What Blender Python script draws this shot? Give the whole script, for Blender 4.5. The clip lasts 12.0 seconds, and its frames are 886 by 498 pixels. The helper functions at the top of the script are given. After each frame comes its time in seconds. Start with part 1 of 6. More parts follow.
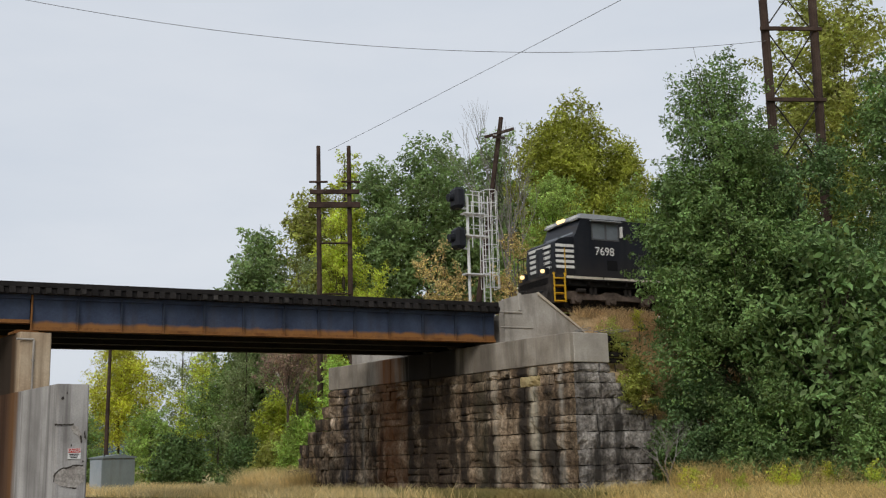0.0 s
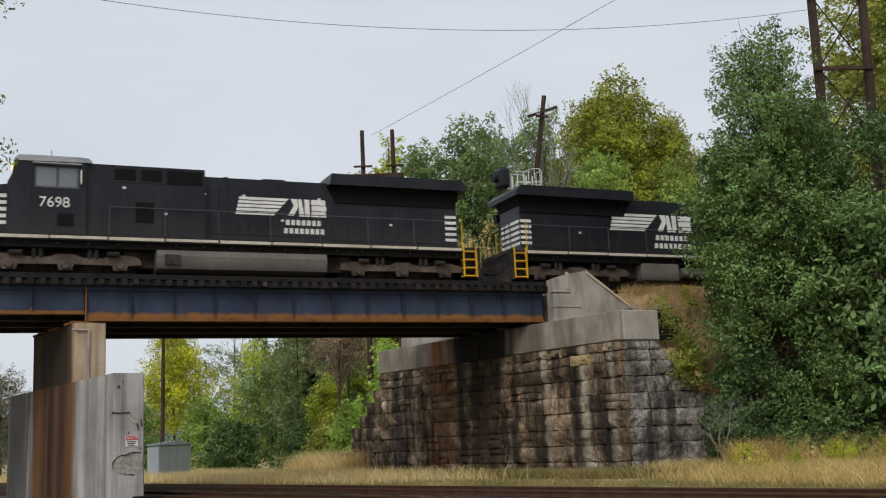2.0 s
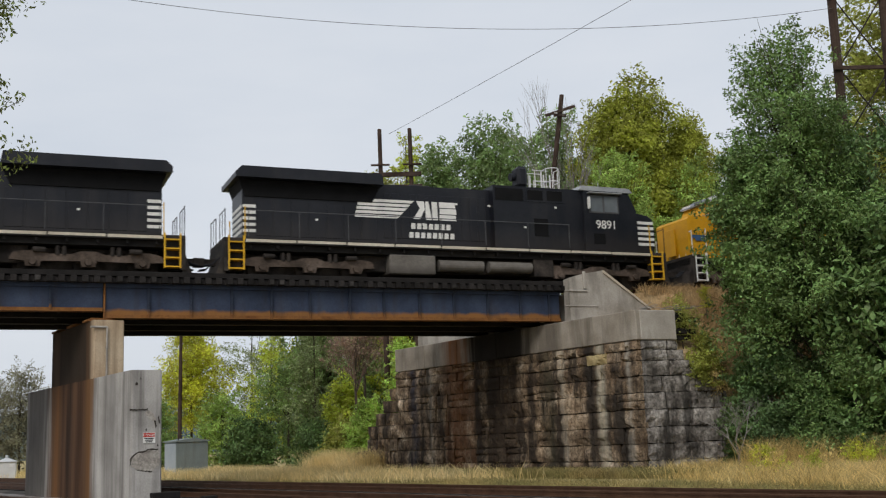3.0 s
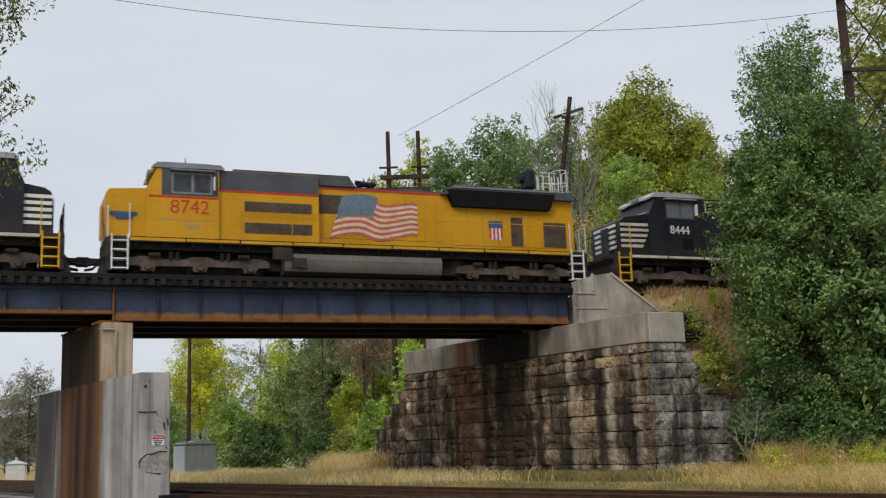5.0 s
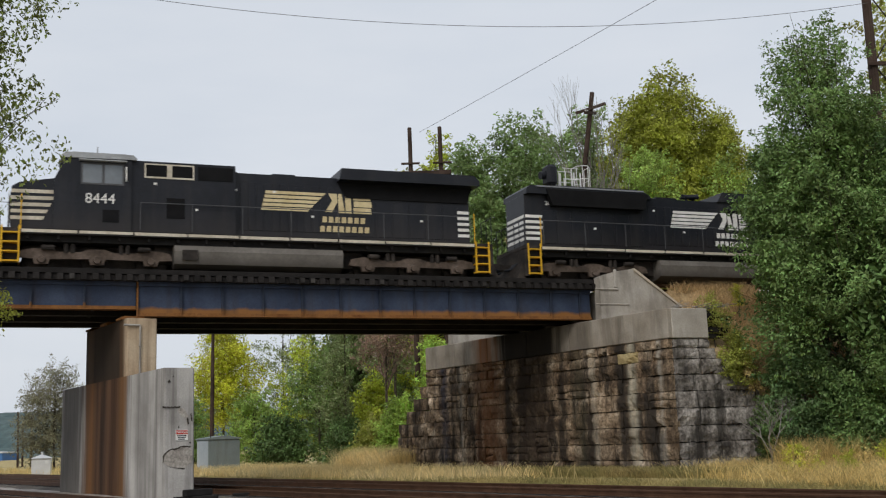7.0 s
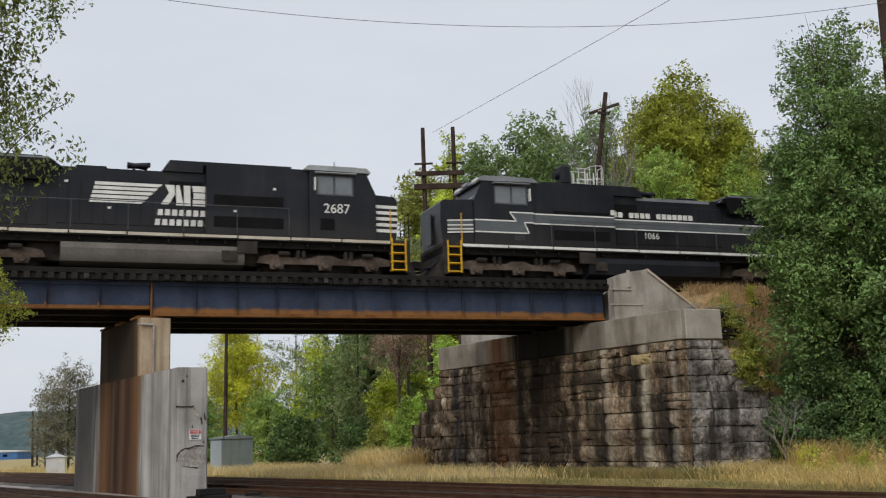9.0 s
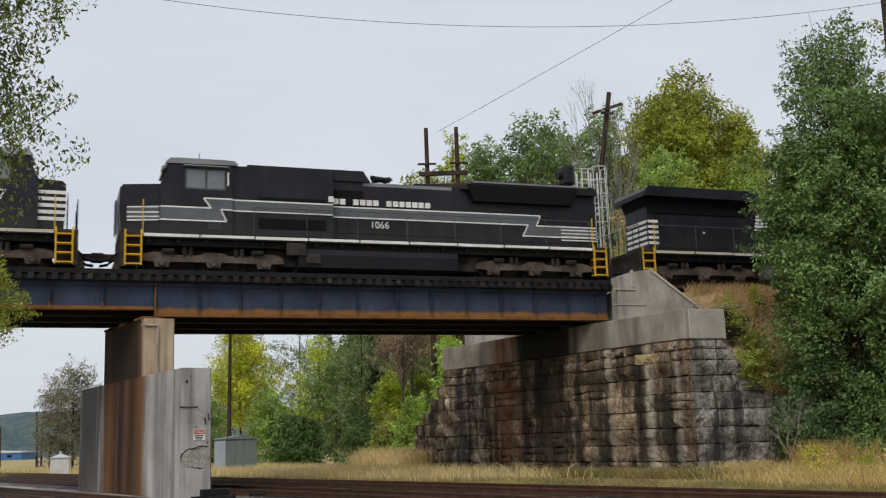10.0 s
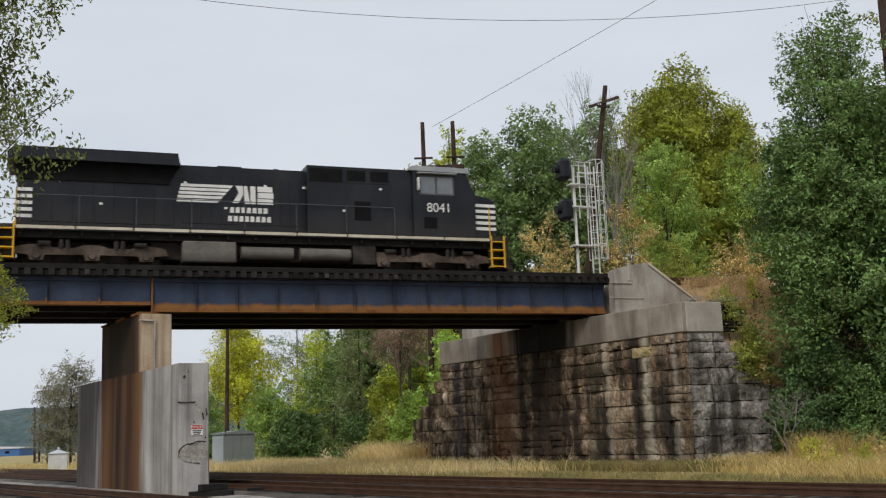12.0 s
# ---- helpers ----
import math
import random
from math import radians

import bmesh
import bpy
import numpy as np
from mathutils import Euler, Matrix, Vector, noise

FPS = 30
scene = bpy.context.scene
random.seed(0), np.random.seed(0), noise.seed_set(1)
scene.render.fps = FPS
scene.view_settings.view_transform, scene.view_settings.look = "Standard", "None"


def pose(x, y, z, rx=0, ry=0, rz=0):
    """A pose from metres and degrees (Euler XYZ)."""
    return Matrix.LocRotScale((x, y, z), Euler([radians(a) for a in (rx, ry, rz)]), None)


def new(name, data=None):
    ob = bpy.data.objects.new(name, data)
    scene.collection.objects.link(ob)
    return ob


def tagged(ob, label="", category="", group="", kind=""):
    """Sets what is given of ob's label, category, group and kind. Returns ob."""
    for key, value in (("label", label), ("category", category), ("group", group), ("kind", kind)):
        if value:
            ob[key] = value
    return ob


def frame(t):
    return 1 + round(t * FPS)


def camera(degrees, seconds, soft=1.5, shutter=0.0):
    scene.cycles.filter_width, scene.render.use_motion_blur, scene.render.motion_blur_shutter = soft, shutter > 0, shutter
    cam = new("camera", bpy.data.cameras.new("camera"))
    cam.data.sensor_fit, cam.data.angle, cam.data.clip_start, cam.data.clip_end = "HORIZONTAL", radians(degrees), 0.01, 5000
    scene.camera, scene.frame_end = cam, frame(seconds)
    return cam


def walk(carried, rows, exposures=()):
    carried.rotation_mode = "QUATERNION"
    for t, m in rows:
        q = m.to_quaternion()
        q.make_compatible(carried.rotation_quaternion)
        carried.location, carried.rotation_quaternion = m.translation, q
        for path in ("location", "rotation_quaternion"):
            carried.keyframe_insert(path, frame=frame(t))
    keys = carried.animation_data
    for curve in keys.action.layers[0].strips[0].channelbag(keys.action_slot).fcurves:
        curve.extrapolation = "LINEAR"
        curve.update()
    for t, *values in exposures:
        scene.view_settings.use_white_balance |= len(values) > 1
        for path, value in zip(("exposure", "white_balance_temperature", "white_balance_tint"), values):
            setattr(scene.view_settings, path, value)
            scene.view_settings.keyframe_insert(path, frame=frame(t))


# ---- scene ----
# ------------------------------------------------------------------ camera
EYE_Z = 1.687
VIEW = [
    # seconds, yaw, pitch, lean to the right
    (0.0, -5.847, 11.037, 1.56),
    (0.5, -5.273, 10.624, 1.913),
    (1.0, -4.232, 10.695, 2.238),
    (1.5, -3.747, 10.080, 2.133),
    (2.0, -3.299, 10.145, 2.654),
    (2.5, -2.808, 10.349, 2.369),
    (3.0, -2.380, 10.122, 2.256),
    (5.0, -1.939, 10.269, 2.214),
    (5.5, -1.628, 9.994, 2.224),
    (6.0, -1.317, 9.671, 2.221),
    (6.5, -0.959, 9.971, 2.220),
    (7.0, -0.741, 10.091, 2.060),
    (7.2, -0.788, 9.865, 2.053),
    (8.8, -0.058, 9.850, 1.826),
    (9.0, -0.036, 10.128, 1.862),
    (9.5, 0.050, 10.187, 1.922),
    (10.0, 0.152, 10.146, 1.909),
    (10.5, 0.697, 10.399, 1.860),
    (11.0, 0.237, 10.533, 1.816),
    (11.5, -0.013, 10.213, 1.805),
    (12.0, -0.000, 9.827, 2.181),
]
cam = camera(44.85, 12.0, soft=1.2, shutter=0.14)
walk(cam, [(t, pose(0, 0, EYE_Z, 90 + p, 0, y) @ pose(0, 0, 0, 0, 0, -r)) for t, y, p, r in VIEW],
     exposures=[(0.0, 0.0), (12.0, 0.0)])

# ------------------------------------------------------------------ sky and sun: overcast
SUN_EL, SUN_AZ = 41.0, 200.0
world = bpy.data.worlds.new("sky")
scene.world = world
world.use_nodes = True
wt = world.node_tree
wt.nodes.clear()
w_out = wt.nodes.new("ShaderNodeOutputWorld")
w_bg = wt.nodes.new("ShaderNodeBackground")
w_sky = wt.nodes.new("ShaderNodeTexSky")
w_sky.sky_type = "NISHITA"
w_sky.sun_disc = False
w_sky.sun_elevation = radians(SUN_EL)
w_sky.sun_rotation = radians(SUN_AZ)
w_sky.dust_density = 4.0
w_gain = wt.nodes.new("ShaderNodeMix")
w_gain.data_type = "RGBA"
w_gain.blend_type = "MULTIPLY"
w_gain.inputs[0].default_value = 1.0
w_gain.inputs[7].default_value = (0.09, 0.09, 0.09, 1)
wt.links.new(w_sky.outputs[0], w_gain.inputs[6])
w_tex = wt.nodes.new("ShaderNodeTexCoord")
w_map = wt.nodes.new("ShaderNodeMapping")
w_map.inputs["Scale"].default_value = (1.0, 1.0, 3.5)
w_noise = wt.nodes.new("ShaderNodeTexNoise")
w_noise.inputs["Scale"].default_value = 2.2
w_noise.inputs["Detail"].default_value = 5.0
w_noise.inputs["Roughness"].default_value = 0.55
w_ramp = wt.nodes.new("ShaderNodeValToRGB")
w_ramp.color_ramp.elements[0].position = 0.3
w_ramp.color_ramp.elements[0].color = (0.65, 0.705, 0.785, 1)
w_ramp.color_ramp.elements[1].position = 0.72
w_ramp.color_ramp.elements[1].color = (0.765, 0.80, 0.855, 1)
wt.links.new(w_tex.outputs["Generated"], w_map.inputs[0])
wt.links.new(w_map.outputs[0], w_noise.inputs["Vector"])
wt.links.new(w_noise.outputs[0], w_ramp.inputs[0])
w_mix = wt.nodes.new("ShaderNodeMix")
w_mix.data_type = "RGBA"
w_mix.inputs[0].default_value = 0.9
wt.links.new(w_gain.outputs[2], w_mix.inputs[6])
wt.links.new(w_ramp.outputs[0], w_mix.inputs[7])
wt.links.new(w_mix.outputs[2], w_bg.inputs[0])
w_bg.inputs[1].default_value = 1.0
wt.links.new(w_bg.outputs[0], w_out.inputs[0])

sun = new("sun", bpy.data.lights.new("sun", "SUN"))
sun.data.energy = 1.5
sun.data.angle = radians(25)
sun.data.color = (1.0, 0.96, 0.9)
sun.matrix_world = pose(0, 0, 60, 90 - SUN_EL, 0, 180 - SUN_AZ)


# ------------------------------------------------------------------ materials
def material(name, stops, scale=1.0, rough=0.8, metal=0.0, fine=25.0, fine_amount=0.25, bump=0.2, bump_scale=None,
             streak=None, streak_col=(0.02, 0.015, 0.01), streak_scale=(1.2, 1.2, 0.08), streak_lo=0.5, streak_hi=0.7,
             space="object", per_piece=0.0, zones=(), translucent=0.0, band=None, spec=0.18, hue=0.0):
    """Procedural surface: broad colour stops, fine grain, vertical streaks, a height band of wear, relief."""
    m = bpy.data.materials.new(name)
    m.use_nodes = True
    nt = m.node_tree
    nodes, links = nt.nodes, nt.links
    bsdf = nodes["Principled BSDF"]
    bsdf.inputs["Roughness"].default_value = rough
    bsdf.inputs["Metallic"].default_value = metal
    bsdf.inputs["Specular IOR Level"].default_value = spec
    if space == "world":
        vec = nodes.new("ShaderNodeNewGeometry").outputs["Position"]
    else:
        vec = nodes.new("ShaderNodeTexCoord").outputs["Object"]

    def tex(sc, detail=4.0, vector=None, rgh=0.55):
        n = nodes.new("ShaderNodeTexNoise")
        n.inputs["Scale"].default_value = sc
        n.inputs["Detail"].default_value = detail
        n.inputs["Roughness"].default_value = rgh
        links.new(vector if vector is not None else vec, n.inputs["Vector"])
        return n.outputs[0]

    def mixed(a, b, fac, kind="MIX"):
        x = nodes.new("ShaderNodeMix")
        x.data_type = "RGBA"
        x.blend_type = kind
        for sock, val in ((x.inputs[0], fac), (x.inputs[6], a), (x.inputs[7], b)):
            if isinstance(val, (int, float)):
                sock.default_value = val
            elif isinstance(val, tuple):
                sock.default_value = (*val[:3], 1)
            else:
                links.new(val, sock)
        return x.outputs[2]

    def mapped(val, lo, hi, a=0.0, b=1.0):
        r = nodes.new("ShaderNodeMapRange")
        r.inputs[1].default_value, r.inputs[2].default_value = lo, hi
        r.inputs[3].default_value, r.inputs[4].default_value = a, b
        links.new(val, r.inputs[0])
        return r.outputs[0]

    ramp = nodes.new("ShaderNodeValToRGB")
    el = ramp.color_ramp.elements
    while len(el) < len(stops):
        el.new(0.5)
    for i, c in enumerate(stops):
        el[i].position = 0.3 + 0.4 * i / max(1, len(stops) - 1)
        el[i].color = (*c, 1)
    links.new(tex(scale), ramp.inputs[0])
    col = ramp.outputs[0]
    if per_piece:
        if per_piece < 0:
            rnd = nodes.new("ShaderNodeNewGeometry").outputs["Random Per Island"]
        else:
            rnd = nodes.new("ShaderNodeObjectInfo").outputs["Random"]
        a = abs(per_piece)
        h = nodes.new("ShaderNodeHueSaturation")
        links.new(mapped(rnd, 0, 1, 1 - a, 1 + a), h.inputs["Value"])
        if hue:
            links.new(mapped(rnd, 0, 1, 0.5 - hue, 0.5 + hue), h.inputs["Hue"])
        links.new(col, h.inputs["Color"])
        col = h.outputs[0]
    grain = tex(fine, 5.0, None, 0.65)
    g2 = nodes.new("ShaderNodeHueSaturation")
    links.new(mapped(grain, 0.25, 0.75, 1 - fine_amount, 1 + fine_amount), g2.inputs["Value"])
    links.new(col, g2.inputs["Color"])
    col = g2.outputs[0]
    if band:
        # wear that starts at a height in the thing's own space: (height low, height high, colour, ragged)
        lo, hi, bcol, ragged, *rest = band
        sep = nodes.new("ShaderNodeSeparateXYZ")
        links.new(vec, sep.inputs[0])
        add = nodes.new("ShaderNodeMath")
        add.operation = "MULTIPLY_ADD"
        links.new(tex(1.4, 4.0), add.inputs[0])
        add.inputs[1].default_value = ragged
        links.new(sep.outputs[2], add.inputs[2])
        col = mixed(bcol, col, mapped(add.outputs[0], lo + ragged * 0.5, hi + ragged * 0.5, rest[0] if rest else 0.0, 1.0))
    if streak:
        mp = nodes.new("ShaderNodeMapping")
        mp.inputs["Scale"].default_value = streak_scale
        links.new(vec, mp.inputs[0])
        s = tex(1.0, 4.0, mp.outputs[0], 0.6)
        col = mixed(col, streak_col, mapped(s, streak_lo, streak_hi, 0.0, streak))
    for axis, centre, half, zcol, amount, soft_edge in zones:
        # an old stain, some with shade put into the colour, that runs down a stretch
        sep = nodes.new("ShaderNodeSeparateXYZ")
        links.new(vec, sep.inputs[0])
        mpz = nodes.new("ShaderNodeMapping")
        mpz.inputs["Scale"].default_value = (2.6, 2.6, 0.16)
        links.new(vec, mpz.inputs[0])
        nz = tex(1.0, 4.0, mpz.outputs[0], 0.6)
        d0 = nodes.new("ShaderNodeMath")
        d0.operation = "SUBTRACT"
        links.new(sep.outputs[axis], d0.inputs[0])
        d0.inputs[1].default_value = centre
        d1 = nodes.new("ShaderNodeMath")
        d1.operation = "ABSOLUTE"
        links.new(d0.outputs[0], d1.inputs[0])
        d2 = nodes.new("ShaderNodeMath")
        d2.operation = "MULTIPLY_ADD"
        links.new(nz, d2.inputs[0])
        d2.inputs[1].default_value = soft_edge * 2.2
        links.new(d1.outputs[0], d2.inputs[2])
        col = mixed(col, zcol, mapped(d2.outputs[0], half + soft_edge * 0.6, half + soft_edge * 1.7, amount, 0.0))
    links.new(col, bsdf.inputs["Base Color"])
    if bump:
        b = nodes.new("ShaderNodeBump")
        b.inputs["Strength"].default_value = bump
        b.inputs["Distance"].default_value = 0.03
        links.new(tex(bump_scale or fine, 5.0, None, 0.6), b.inputs["Height"])
        links.new(b.outputs[0], bsdf.inputs["Normal"])
    if translucent:
        tr = nodes.new("ShaderNodeBsdfTranslucent")
        links.new(col, tr.inputs[0])
        ms = nodes.new("ShaderNodeMixShader")
        ms.inputs[0].default_value = translucent
        links.new(bsdf.outputs[0], ms.inputs[1])
        links.new(tr.outputs[0], ms.inputs[2])
        links.new(ms.outputs[0], nodes["Material Output"].inputs[0])
    return m


def glow(name, colour, strength):
    m = bpy.data.materials.new(name)
    m.use_nodes = True
    b = m.node_tree.nodes["Principled BSDF"]
    b.inputs["Base Color"].default_value = (*colour, 1)
    b.inputs["Emission Color"].default_value = (*colour, 1)
    b.inputs["Emission Strength"].default_value = strength
    return m


def leaf_material(name, c, var=0.4, hue=0.016, through_light=0.38):
    # colour noise varies the leaves and imitates lit tops and shaded gaps
    dark = tuple(v * 0.52 for v in c)
    lite = tuple(v * 1.45 for v in c)
    return material(name, (dark, c, lite), scale=0.55, rough=0.5, fine=6.0, fine_amount=0.15, bump=0.0, per_piece=-var,
                    translucent=through_light, spec=0.25, hue=hue, space="world")


